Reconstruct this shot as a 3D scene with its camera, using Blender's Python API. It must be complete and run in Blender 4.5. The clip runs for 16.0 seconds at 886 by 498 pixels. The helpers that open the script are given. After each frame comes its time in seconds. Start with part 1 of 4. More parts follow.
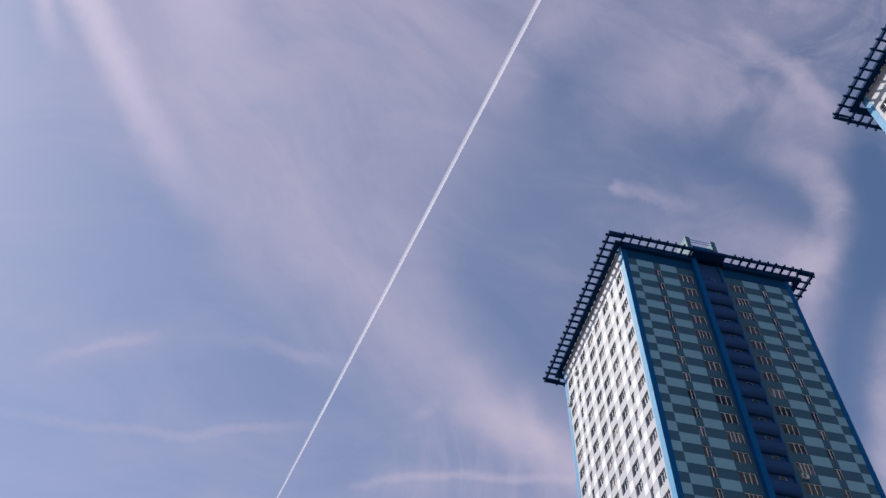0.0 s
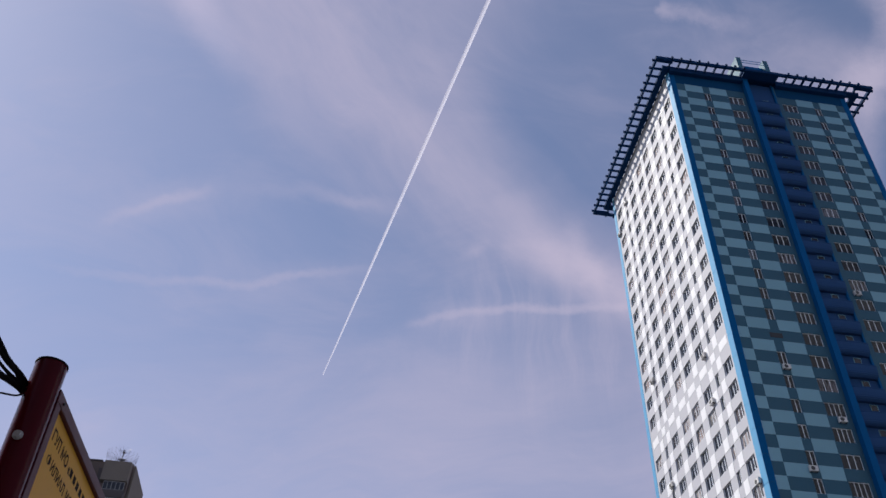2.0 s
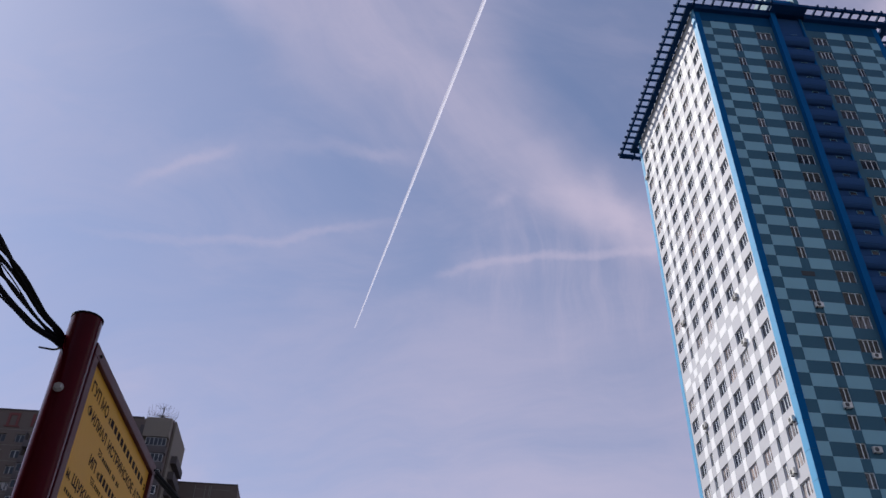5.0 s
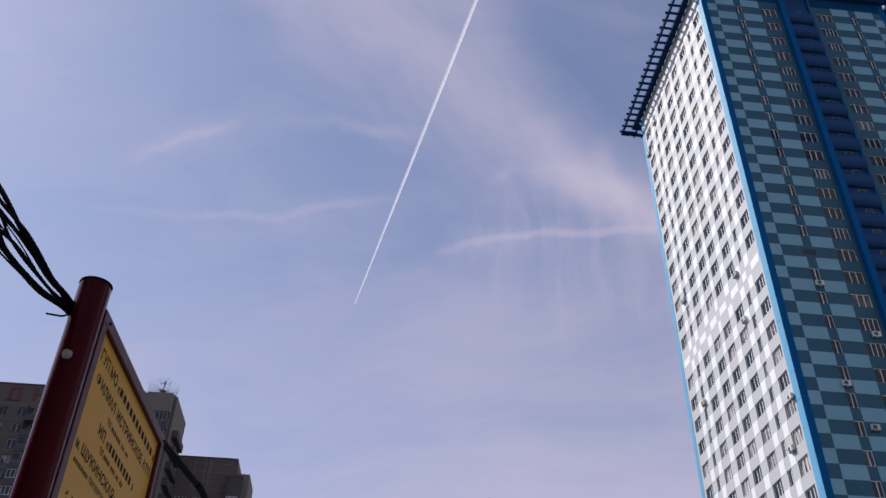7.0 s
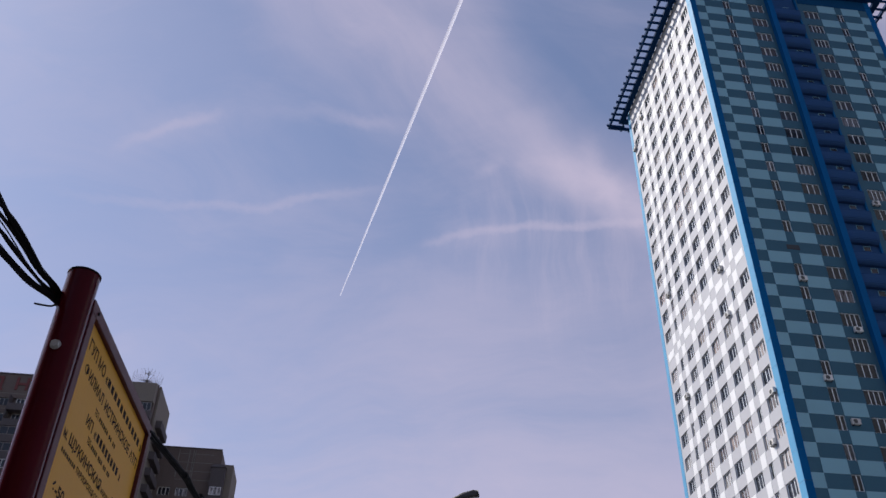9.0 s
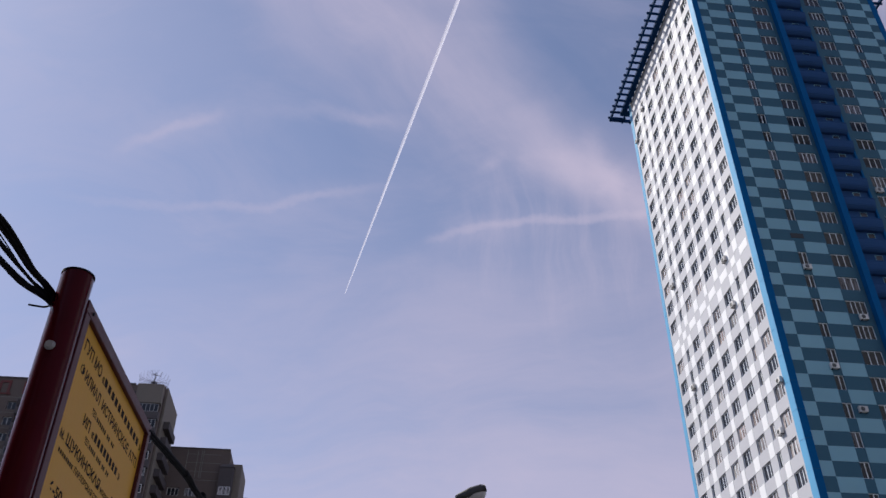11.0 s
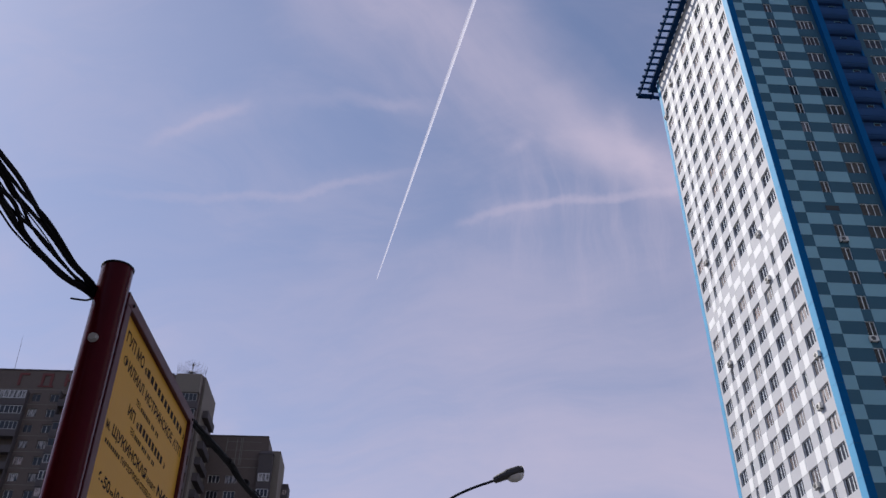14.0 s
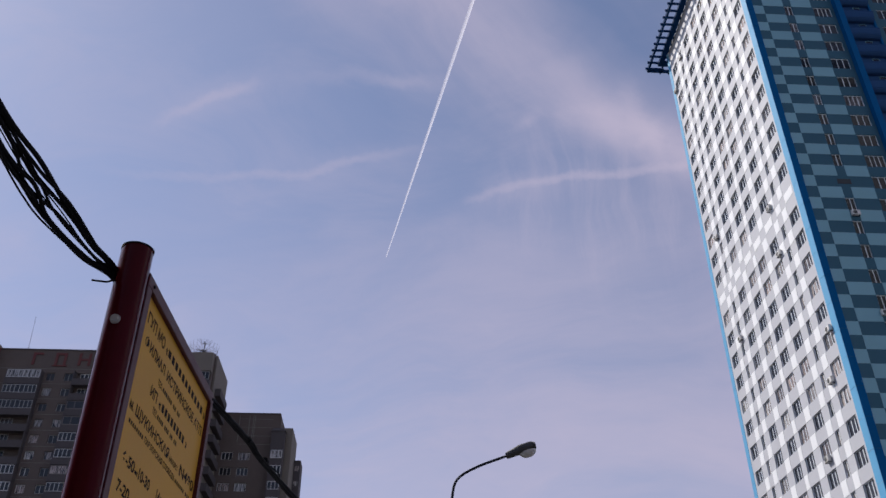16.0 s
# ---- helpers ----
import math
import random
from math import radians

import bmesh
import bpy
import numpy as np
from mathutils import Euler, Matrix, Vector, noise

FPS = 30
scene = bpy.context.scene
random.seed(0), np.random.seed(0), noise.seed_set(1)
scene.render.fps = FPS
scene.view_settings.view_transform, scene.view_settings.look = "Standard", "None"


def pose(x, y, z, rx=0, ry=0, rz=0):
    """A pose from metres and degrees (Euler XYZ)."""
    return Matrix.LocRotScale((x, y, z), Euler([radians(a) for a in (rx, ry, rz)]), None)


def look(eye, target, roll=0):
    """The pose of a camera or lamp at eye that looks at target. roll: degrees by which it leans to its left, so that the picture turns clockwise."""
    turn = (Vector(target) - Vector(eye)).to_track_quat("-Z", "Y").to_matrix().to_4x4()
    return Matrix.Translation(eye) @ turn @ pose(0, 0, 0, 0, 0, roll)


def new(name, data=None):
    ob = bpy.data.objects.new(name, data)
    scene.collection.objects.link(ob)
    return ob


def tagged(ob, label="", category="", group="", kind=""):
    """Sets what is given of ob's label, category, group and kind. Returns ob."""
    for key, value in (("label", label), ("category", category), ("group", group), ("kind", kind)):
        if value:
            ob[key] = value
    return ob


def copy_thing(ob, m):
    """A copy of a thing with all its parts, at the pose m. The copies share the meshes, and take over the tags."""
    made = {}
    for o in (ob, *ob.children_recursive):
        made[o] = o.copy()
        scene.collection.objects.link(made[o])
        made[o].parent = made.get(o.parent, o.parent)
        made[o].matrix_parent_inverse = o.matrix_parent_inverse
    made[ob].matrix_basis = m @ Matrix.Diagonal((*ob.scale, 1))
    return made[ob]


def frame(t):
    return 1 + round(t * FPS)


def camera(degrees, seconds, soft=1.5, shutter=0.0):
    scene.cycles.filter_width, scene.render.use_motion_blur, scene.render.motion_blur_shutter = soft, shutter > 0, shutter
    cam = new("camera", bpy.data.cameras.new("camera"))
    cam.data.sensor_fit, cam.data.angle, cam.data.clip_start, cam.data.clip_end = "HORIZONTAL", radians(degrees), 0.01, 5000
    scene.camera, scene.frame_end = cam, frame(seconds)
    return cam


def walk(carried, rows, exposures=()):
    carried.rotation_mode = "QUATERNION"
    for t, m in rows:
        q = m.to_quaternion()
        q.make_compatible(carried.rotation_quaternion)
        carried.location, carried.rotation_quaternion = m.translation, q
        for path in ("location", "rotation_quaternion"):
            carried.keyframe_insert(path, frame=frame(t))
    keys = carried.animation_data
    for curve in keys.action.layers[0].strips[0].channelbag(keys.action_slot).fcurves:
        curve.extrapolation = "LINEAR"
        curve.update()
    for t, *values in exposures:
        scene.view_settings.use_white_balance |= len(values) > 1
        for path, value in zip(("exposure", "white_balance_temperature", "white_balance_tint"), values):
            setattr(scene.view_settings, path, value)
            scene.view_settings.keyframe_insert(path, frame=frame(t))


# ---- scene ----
import functools

# ---- camera: seconds, eye x y z, yaw to the left, pitch up, lean to the left ----
PATH = [
    (0.0, 0.046, -0.083, 1.624, -11.411, 52.435, 2.129),
    (0.5, 0.046, -0.083, 1.624, -8.878, 47.960, 3.209),
    (1.0, 0.049, -0.092, 1.619, -7.739, 45.052, 2.763),
    (1.5, 0.049, -0.122, 1.585, -8.762, 43.155, 2.004),
    (2.0, 0.051, -0.117, 1.590, -7.451, 41.821, 1.755),
    (2.5, 0.053, -0.119, 1.592, -6.930, 41.097, 1.382),
    (3.0, 0.059, -0.114, 1.579, -6.561, 40.712, 1.014),
    (3.5, 0.067, -0.124, 1.575, -6.104, 40.269, 1.062),
    (4.0, 0.069, -0.127, 1.565, -5.571, 39.718, 0.795),
    (6.5, 0.020, -0.017, 1.592, -4.816, 37.145, 1.604),
    (7.0, 0.007, -0.002, 1.598, -5.264, 36.984, 1.418),
    (7.5, 0.005, -0.004, 1.602, -5.569, 36.918, 1.546),
    (8.0, 0.003, -0.054, 1.580, -5.417, 37.010, 1.845),
    (8.5, -0.008, -0.013, 1.595, -6.105, 36.710, 1.590),
    (11.0, 0.031, -0.010, 1.588, -6.113, 36.214, 0.258),
    (11.5, 0.035, -0.006, 1.593, -5.908, 36.157, 0.019),
    (12.0, 0.029, -0.004, 1.594, -6.146, 36.120, -0.027),
    (12.5, 0.028, -0.030, 1.585, -6.496, 36.227, 0.214),
    (13.0, 0.031, -0.013, 1.591, -6.316, 36.137, 0.114),
    (13.5, 0.031, 0.003, 1.595, -4.746, 35.651, -0.279),
    (14.0, 0.015, 0.003, 1.593, -3.664, 35.132, -0.005),
    (14.5, 0.002, -0.005, 1.598, -2.910, 34.861, 0.360),
    (15.0, -0.003, -0.019, 1.595, -2.700, 34.314, 0.294),
    (15.5, -0.005, -0.009, 1.600, -2.522, 34.003, -0.347),
    (16.0, -0.018, 0.009, 1.602, -2.928, 33.624, -0.074),
]
cam = camera(53.94, 16.0)
walk(cam, [(t, pose(x, y, z, 90 + pitch, 0, yaw) @ pose(0, 0, 0, 0, 0, lean)) for t, x, y, z, yaw, pitch, lean in PATH],
     exposures=[(0.0, 0.34), (3.5, 0.38), (7.0, 0.40), (13.5, 0.39), (15.0, 0.31), (16.0, 0.30)])

# ---- world and sun ----
SUN_AZ, SUN_EL = radians(-55), radians(46)      # azimuth from +y towards +x
sun_dir = Vector((math.sin(SUN_AZ) * math.cos(SUN_EL), math.cos(SUN_AZ) * math.cos(SUN_EL), math.sin(SUN_EL)))
sun_data = bpy.data.lights.new("sun", "SUN")
sun_data.energy, sun_data.angle, sun_data.color = 3.25, radians(0.53), (1.0, 0.95, 0.88)
sun = new("sun", sun_data)
sun.matrix_world = look(sun_dir * 50, (0, 0, 0))

world = bpy.data.worlds.new("sky")
scene.world = world
world.use_nodes = True
wt = world.node_tree
wt.nodes.clear()


class Nodes:
    """Short hand for building node trees."""

    def __init__(self, tree):
        self.tree = tree

    def put(self, kind, **inputs):
        node = self.tree.nodes.new(kind)
        for key, value in inputs.items():
            self.feed(node.inputs[int(key[1:])], value)
        return node

    def feed(self, socket, value):
        if isinstance(value, bpy.types.NodeSocket):
            self.tree.links.new(value, socket)
        else:
            socket.default_value = value

    def math(self, op, a, b=0.0, c=0.0, clamp=False):
        node = self.put("ShaderNodeMath", _0=a, _1=b, _2=c)
        node.operation, node.use_clamp = op, clamp
        return node.outputs[0]

    def vec(self, op, a, b=(0, 0, 0)):
        node = self.put("ShaderNodeVectorMath", _0=a, _1=b)
        node.operation = op
        return node.outputs["Value"] if op in ("DOT_PRODUCT", "LENGTH") else node.outputs[0]

    def noise(self, vector, scale, detail=4.0, rough=0.55, distort=0.0):
        node = self.tree.nodes.new("ShaderNodeTexNoise")
        self.feed(node.inputs["Vector"], vector)
        node.inputs["Scale"].default_value = scale
        node.inputs["Detail"].default_value = detail
        node.inputs["Roughness"].default_value = rough
        node.inputs["Distortion"].default_value = distort
        return node

    def smooth(self, value, lo, hi, to0=0.0, to1=1.0):
        node = self.tree.nodes.new("ShaderNodeMapRange")
        node.interpolation_type = "SMOOTHSTEP"
        for k, v in zip(range(5), (value, lo, hi, to0, to1)):
            self.feed(node.inputs[k], v)
        return node.outputs[0]

    def mix(self, fac, a, b, blend="MIX"):
        node = self.tree.nodes.new("ShaderNodeMix")
        node.data_type, node.blend_type = "RGBA", blend
        self.feed(node.inputs[0], fac)
        self.feed(node.inputs[6], a)
        self.feed(node.inputs[7], b)
        return node.outputs[2]

    def xyz(self, x, y, z=0.0):
        return self.put("ShaderNodeCombineXYZ", _0=x, _1=y, _2=z).outputs[0]


w = Nodes(wt)
way = wt.nodes.new("ShaderNodeTexCoord").outputs["Generated"]
sky = wt.nodes.new("ShaderNodeTexSky")
sky.sky_type, sky.sun_disc = "NISHITA", False
sky.sun_elevation, sky.sun_rotation = SUN_EL, SUN_AZ
sky.altitude, sky.air_density, sky.dust_density, sky.ozone_density = 150, 1.0, 0.45, 2.4

# Sky plane: tangent coordinates round the middle of the cloud field, 1 unit = 45 degrees.
RIGHT, UP, AHEAD = (0.99411, -0.10655, 0.01976), (-0.07982, -0.59661, 0.79856), (0.07329, 0.79543, 0.60160)
depth = w.math("MAXIMUM", w.vec("DOT_PRODUCT", way, AHEAD), 0.2)
u = w.math("DIVIDE", w.vec("DOT_PRODUCT", way, RIGHT), depth)
v = w.math("DIVIDE", w.vec("DOT_PRODUCT", way, UP), depth)
flat = w.xyz(u, v)
warp = w.noise(flat, 5.0, 3.0)
bent = w.vec("ADD", flat, w.vec("MULTIPLY", w.vec("SUBTRACT", warp.outputs["Color"], (0.5, 0.5, 0.5)), (0.06, 0.06, 0.0)))
warp2 = w.noise(flat, 2.2, 2.0)
swirl = w.vec("ADD", bent, w.vec("MULTIPLY", w.vec("SUBTRACT", warp2.outputs["Color"], (0.5, 0.5, 0.5)), (0.16, 0.16, 0.0)))


def streak(p, a, b, half, strength, taper=0.25):
    """A soft line of cloud from a to b on the sky plane."""
    ax, ay = a
    dx, dy = b[0] - a[0], b[1] - a[1]
    ln = math.hypot(dx, dy)
    off = w.vec("SUBTRACT", p, (ax, ay, 0))
    along = w.math("DIVIDE", w.vec("DOT_PRODUCT", off, (dx / ln, dy / ln, 0)), ln)
    across = w.math("ABSOLUTE", w.vec("DOT_PRODUCT", off, (-dy / ln, dx / ln, 0)))
    body = w.smooth(across, 0.0, half, 1.0, 0.0)
    ends = w.math("MULTIPLY", w.smooth(along, 0.0, taper), w.smooth(along, 1.0 - taper, 1.0, 1.0, 0.0))
    return w.math("MULTIPLY", w.math("MULTIPLY", body, ends), strength)


def sky_at(x, y):
    return ((x - 784) / 1540.0, (441 - y) / 1540.0)


def stretched(p, angle, ratio):
    """The sky plane turned so that noise on it runs out into fibres along the angle."""
    c, sn = math.cos(radians(angle)), math.sin(radians(angle))
    return w.xyz(w.math("MULTIPLY", w.vec("DOT_PRODUCT", p, (c, sn, 0)), 1.0 / ratio), w.vec("DOT_PRODUCT", p, (-sn, c, 0)))


queue = []


def in_turn(p):
    """The same place, handed on only after the piece before it is done, so that few values wait at a time."""
    if not queue:
        return p
    node = w.put("ShaderNodeVectorMath", _0=queue[0], _1=(1e-9, 1e-9, 0.0), _2=p)
    node.operation = "MULTIPLY_ADD"
    return node.outputs[0]


def wisp(p, points, half, fill=0.0):
    """A bent line of cloud through points (x, y, strength) with soft sides and ends."""
    total = None
    for (xa, ya, sa), (xb, yb, sb) in zip(points, points[1:]):
        a, b = sky_at(xa, ya), sky_at(xb, yb)
        dx, dy = b[0] - a[0], b[1] - a[1]
        off = w.vec("SUBTRACT", in_turn(p), (a[0], a[1], 0))
        along = w.math("MULTIPLY", w.vec("DOT_PRODUCT", off, (dx, dy, 0)), 1.0 / (dx * dx + dy * dy), clamp=True)
        rest = w.vec("SUBTRACT", off, w.vec("MULTIPLY", (dx, dy, 0), w.xyz(along, along, along)))
        body = w.smooth(w.vec("LENGTH", rest), half * fill, half, 1.0, 0.0)
        piece = w.math("MULTIPLY", body, w.math("MULTIPLY_ADD", along, sb - sa, sa))
        total = piece if total is None else w.math("MAXIMUM", total, piece)
        queue[:] = [total]
    return total


def add_all(parts):
    return functools.reduce(lambda a, b: w.math("ADD", a, b), parts)


fibres = w.noise(stretched(swirl, -48, 4.0), 9.0, 9.0, 0.60, 0.3).outputs[0]       # long combed fibres
cross = w.noise(stretched(bent, -82, 6.0), 22.0, 6.0, 0.6, 0.2).outputs[0]         # fall streaks
layers = w.noise(stretched(swirl, 4, 5.0), 7.0, 9.0, 0.62, 0.3).outputs[0]         # flat low layers
curls = w.noise(swirl, 5.5, 9.0, 0.60, 1.1).outputs[0]                             # curled wisps
broad = w.noise(flat, 2.0, 4.0, 0.5).outputs[0]
frayed = w.vec("ADD", bent, w.vec("MULTIPLY", w.vec("SUBTRACT", w.noise(flat, 11.0, 7.0, 0.65).outputs["Color"], (0.5, 0.5, 0.5)), (0.055, 0.055, 0.0)))
fine_in = w.vec("ADD", flat, w.vec("MULTIPLY", w.vec("SUBTRACT", w.noise(flat, 15.0, 8.0, 0.66).outputs["Color"], (0.5, 0.5, 0.5)), (0.030, 0.030, 0.0)))
shred = w.noise(stretched(frayed, -20, 1.6), 16.0, 8.0, 0.65, 0.4).outputs[0]      # torn small texture

ray = add_all([wisp(fine_in, ((60, -620, 0.50), (178, -410, 0.50), (290, -240, 0.36), (375, -110, 0.20), (470, 20, 0.0)), 0.034),
               wisp(fine_in, ((40, -560, 0.30), (100, -405, 0.34), (165, -270, 0.0)), 0.022),
               wisp(frayed, ((330, -620, 0.40), (420, -390, 0.22), (540, -160, 0.0)), 0.08)])

# the great veil: from overhead down to behind the tower
comb = w.smooth(fibres, 0.28, 0.74, 0.42, 1.20)
veil = add_all([wisp(swirl, ((60, -900, 0.5), (330, -330, 0.40), (640, -20, 0.40), (1000, 290, 0.28), (1230, 400, 0.22)), 0.150, 0.15),
                wisp(swirl, ((520, -1000, 0.6), (620, -420, 0.48), (700, -120, 0.30), (830, 70, 0.10)), 0.290, 0.1),
                wisp(swirl, ((960, -1000, 0.5), (900, -520, 0.42), (930, -300, 0.20)), 0.17, 0.1),
                wisp(bent, ((560, -40, 0.0), (760, 110, 0.22), (900, 220, 0.30), (1010, 300, 0.40), (1160, 390, 0.40)), 0.052, 0.0)])
veil = w.math("MULTIPLY", veil, comb)
# torn curls beside the second tower
curl = w.math("MULTIPLY", w.smooth(curls, 0.36, 0.72, 0.0, 1.0), w.math("MULTIPLY", w.smooth(v, 0.38, 0.60, 0.04, 0.46), w.smooth(u, 0.0, 0.30, 0.15, 1.0)))
hook = add_all([wisp(frayed, ((1400, -520, 0.0), (1480, -490, 0.42), (1578, -427, 0.50), (1640, -370, 0.46), (1668, -290, 0.16)), 0.030),
                wisp(frayed, ((1400, -330, 0.12), (1506, -380, 0.36), (1570, -350, 0.10)), 0.030),
                wisp(frayed, ((1520, -235, 0.20), (1610, -215, 0.45), (1655, -150, 0.85), (1640, -64, 0.80), (1580, -10, 0.50), (1600, 120, 0.30), (1600, 260, 0.1)), 0.042),
                wisp(frayed, ((1380, -70, 0.06), (1490, -40, 0.26), (1600, -30, 0.40)), 0.065),
                wisp(frayed, ((1228, -148, 0.66), (1290, -138, 0.44), (1370, -136, 0.10)), 0.016),
                wisp(swirl, ((1560, -640, 0.30), (1330, -520, 0.22), (1230, -300, 0.06)), 0.12, 0.1),
                wisp(swirl, ((1700, 20, 0.1), (1735, 110, 0.52), (1760, 330, 0.6)), 0.060)])
hook = w.math("MULTIPLY", hook, w.smooth(shred, 0.28, 0.66, 0.45, 1.15))
low = w.math("MULTIPLY", w.math("MULTIPLY", w.math("ADD", w.smooth(v, 0.12, -0.30), w.smooth(v, -0.14, -0.42, 0.0, 0.35)), w.smooth(v, -1.3, -0.6)), w.smooth(layers, 0.28, 0.72, 0.26, 0.86))
fall = w.math("MULTIPLY", w.math("MULTIPLY", w.smooth(cross, 0.42, 0.74), streak(flat, sky_at(780, 360), sky_at(1260, 560), 0.15, 1.0, 0.3)), 0.34)
# single thin wisps
thin = add_all([wisp(fine_in, pts, half) for pts, half in (
    (((90, 356, 0.0), (240, 374, 0.14), (400, 384, 0.20), (490, 380, 0.27), (560, 366, 0.30), (640, 357, 0.18), (740, 352, 0.0)), 0.0085),
    (((470, 386, 0.0), (560, 372, 0.16), (690, 362, 0.10), (800, 372, 0.0)), 0.030),
    (((760, 446, 0.0), (815, 436, 0.34), (870, 420, 0.40), (1000, 412, 0.42), (1090, 404, 0.42), (1240, 398, 0.36)), 0.0085),
    (((770, 448, 0.0), (850, 430, 0.30), (960, 420, 0.14), (1060, 412, 0.0)), 0.030),
    (((215, 284, 0.0), (270, 262, 0.24), (330, 243, 0.32), (390, 228, 0.28), (425, 214, 0.0)), 0.0105),
    (((180, 292, 0.0), (300, 258, 0.16), (420, 218, 0.10), (560, 206, 0.0)), 0.034),
    (((440, 212, 0.0), (590, 214, 0.14), (660, 228, 0.26), (710, 236, 0.18), (770, 246, 0.0)), 0.013),
    (((480, 486, 0.0), (540, 478, 0.12), (620, 492, 0.0)), 0.02),
    (((860, 322, 0.0), (885, 312, 0.26), (915, 296, 0.0)), 0.014))])
plume = add_all([wisp(frayed, ((930, 286, 0.0), (1000, 306, 0.40), (1080, 338, 0.50), (1160, 376, 0.42), (1260, 400, 0.3)), 0.034),
                 wisp(frayed, ((1056, 215, 0.0), (1066, 280, 0.30), (1090, 340, 0.30)), 0.022),
                 wisp(frayed, ((930, 250, 0.0), (1010, 280, 0.14), (1180, 370, 0.20)), 0.075)])
thin = w.math("ADD", w.math("MULTIPLY", thin, w.smooth(layers, 0.25, 0.60, 0.55, 1.1)), w.math("MULTIPLY", plume, w.smooth(shred, 0.28, 0.66, 0.6, 1.15)))
wisps = w.noise(stretched(swirl, -8, 2.2), 9.0, 9.0, 0.62, 0.6).outputs[0]
film = w.math("ADD", w.math("MULTIPLY_ADD", w.smooth(broad, 0.35, 0.70), 0.10, 0.10), w.math("MULTIPLY", w.smooth(wisps, 0.40, 0.72), 0.17))
cover = add_all([veil, curl, thin, low, ray, hook, fall, film])
gap = add_all([wisp(swirl, ((1700, -330, 0.45), (1722, -220, 1.0), (1722, -60, 1.0), (1700, 60, 0.95), (1655, 330, 0.7)), 0.066, 0.12),
               wisp(swirl, ((1240, -470, 0.50), (1150, -380, 0.62), (1100, -250, 0.30), (1020, -80, 0.26), (960, 40, 0.50), (1010, 150, 0.62), (1100, 215, 0.50)), 0.095),
               wisp(bent, ((1150, -250, 0.20), (1260, -250, 0.50), (1380, -228, 0.66), (1500, -195, 0.76), (1580, -150, 0.50)), 0.062)])
cover = w.math("MULTIPLY", cover, w.math("SUBTRACT", 1.0, gap, clamp=True))
# thick parts level off
cover = w.math("SUBTRACT", 1.0, w.math("POWER", 2.718, w.math("MULTIPLY", cover, -1.05)))
tinted = w.mix(1.0, sky.outputs[0], (0.975, 0.965, 1.025, 1), "MULTIPLY")
clouded = w.mix(cover, tinted, (5.05, 4.46, 5.72, 1))
clouded = w.mix(w.math("MULTIPLY", ray, 0.75, clamp=True), clouded, (7.0, 6.2, 7.9, 1))
back = w.put("ShaderNodeBackground", _0=clouded, _1=0.089)
wt.links.new(back.outputs[0], wt.nodes.new("ShaderNodeOutputWorld").inputs[0])

# ---- materials ----


def material(name, colour, rough=0.6, metal=0.0, scale=3.0, vary=0.12, bump=0.15, fine=40.0, object_vary=0.0, spec=0.5, stretch=(1, 1, 1), ior=1.5):
    """A painted or mineral surface: stains at one scale, grain and relief at another."""
    m = bpy.data.materials.new(name)
    m.use_nodes = True
    n = Nodes(m.node_tree)
    bsdf = m.node_tree.nodes["Principled BSDF"]
    pos = m.node_tree.nodes.new("ShaderNodeNewGeometry").outputs["Position"]
    pos = n.vec("MULTIPLY", pos, stretch)
    big = n.noise(pos, scale, 5.0, 0.6).outputs[0]
    grain = n.noise(pos, fine, 3.0, 0.6).outputs[0]
    tone = n.math("MULTIPLY_ADD", big, 2 * vary, 1.0 - vary)
    tone = n.math("MULTIPLY", tone, n.math("MULTIPLY_ADD", grain, vary, 1.0 - vary / 2))
    if object_vary:
        rnd = m.node_tree.nodes.new("ShaderNodeObjectInfo").outputs["Random"]
        tone = n.math("MULTIPLY", tone, n.math("MULTIPLY_ADD", rnd, 2 * object_vary, 1.0 - object_vary))
    col = n.mix(1.0, (*colour, 1), n.xyz(tone, tone, tone), "MULTIPLY")
    m.node_tree.links.new(col, bsdf.inputs["Base Color"])
    m.node_tree.links.new(n.math("MULTIPLY_ADD", big, 0.25, rough - 0.12, clamp=True), bsdf.inputs["Roughness"])
    bsdf.inputs["Metallic"].default_value = metal
    bsdf.inputs["Specular IOR Level"].default_value = spec
    bsdf.inputs["IOR"].default_value = ior
    if bump:
        b = m.node_tree.nodes.new("ShaderNodeBump")
        b.inputs["Strength"].default_value, b.inputs["Distance"].default_value = bump, 0.02
        m.node_tree.links.new(grain, b.inputs["Height"])
        m.node_tree.links.new(b.outputs[0], bsdf.inputs["Normal"])
    return m


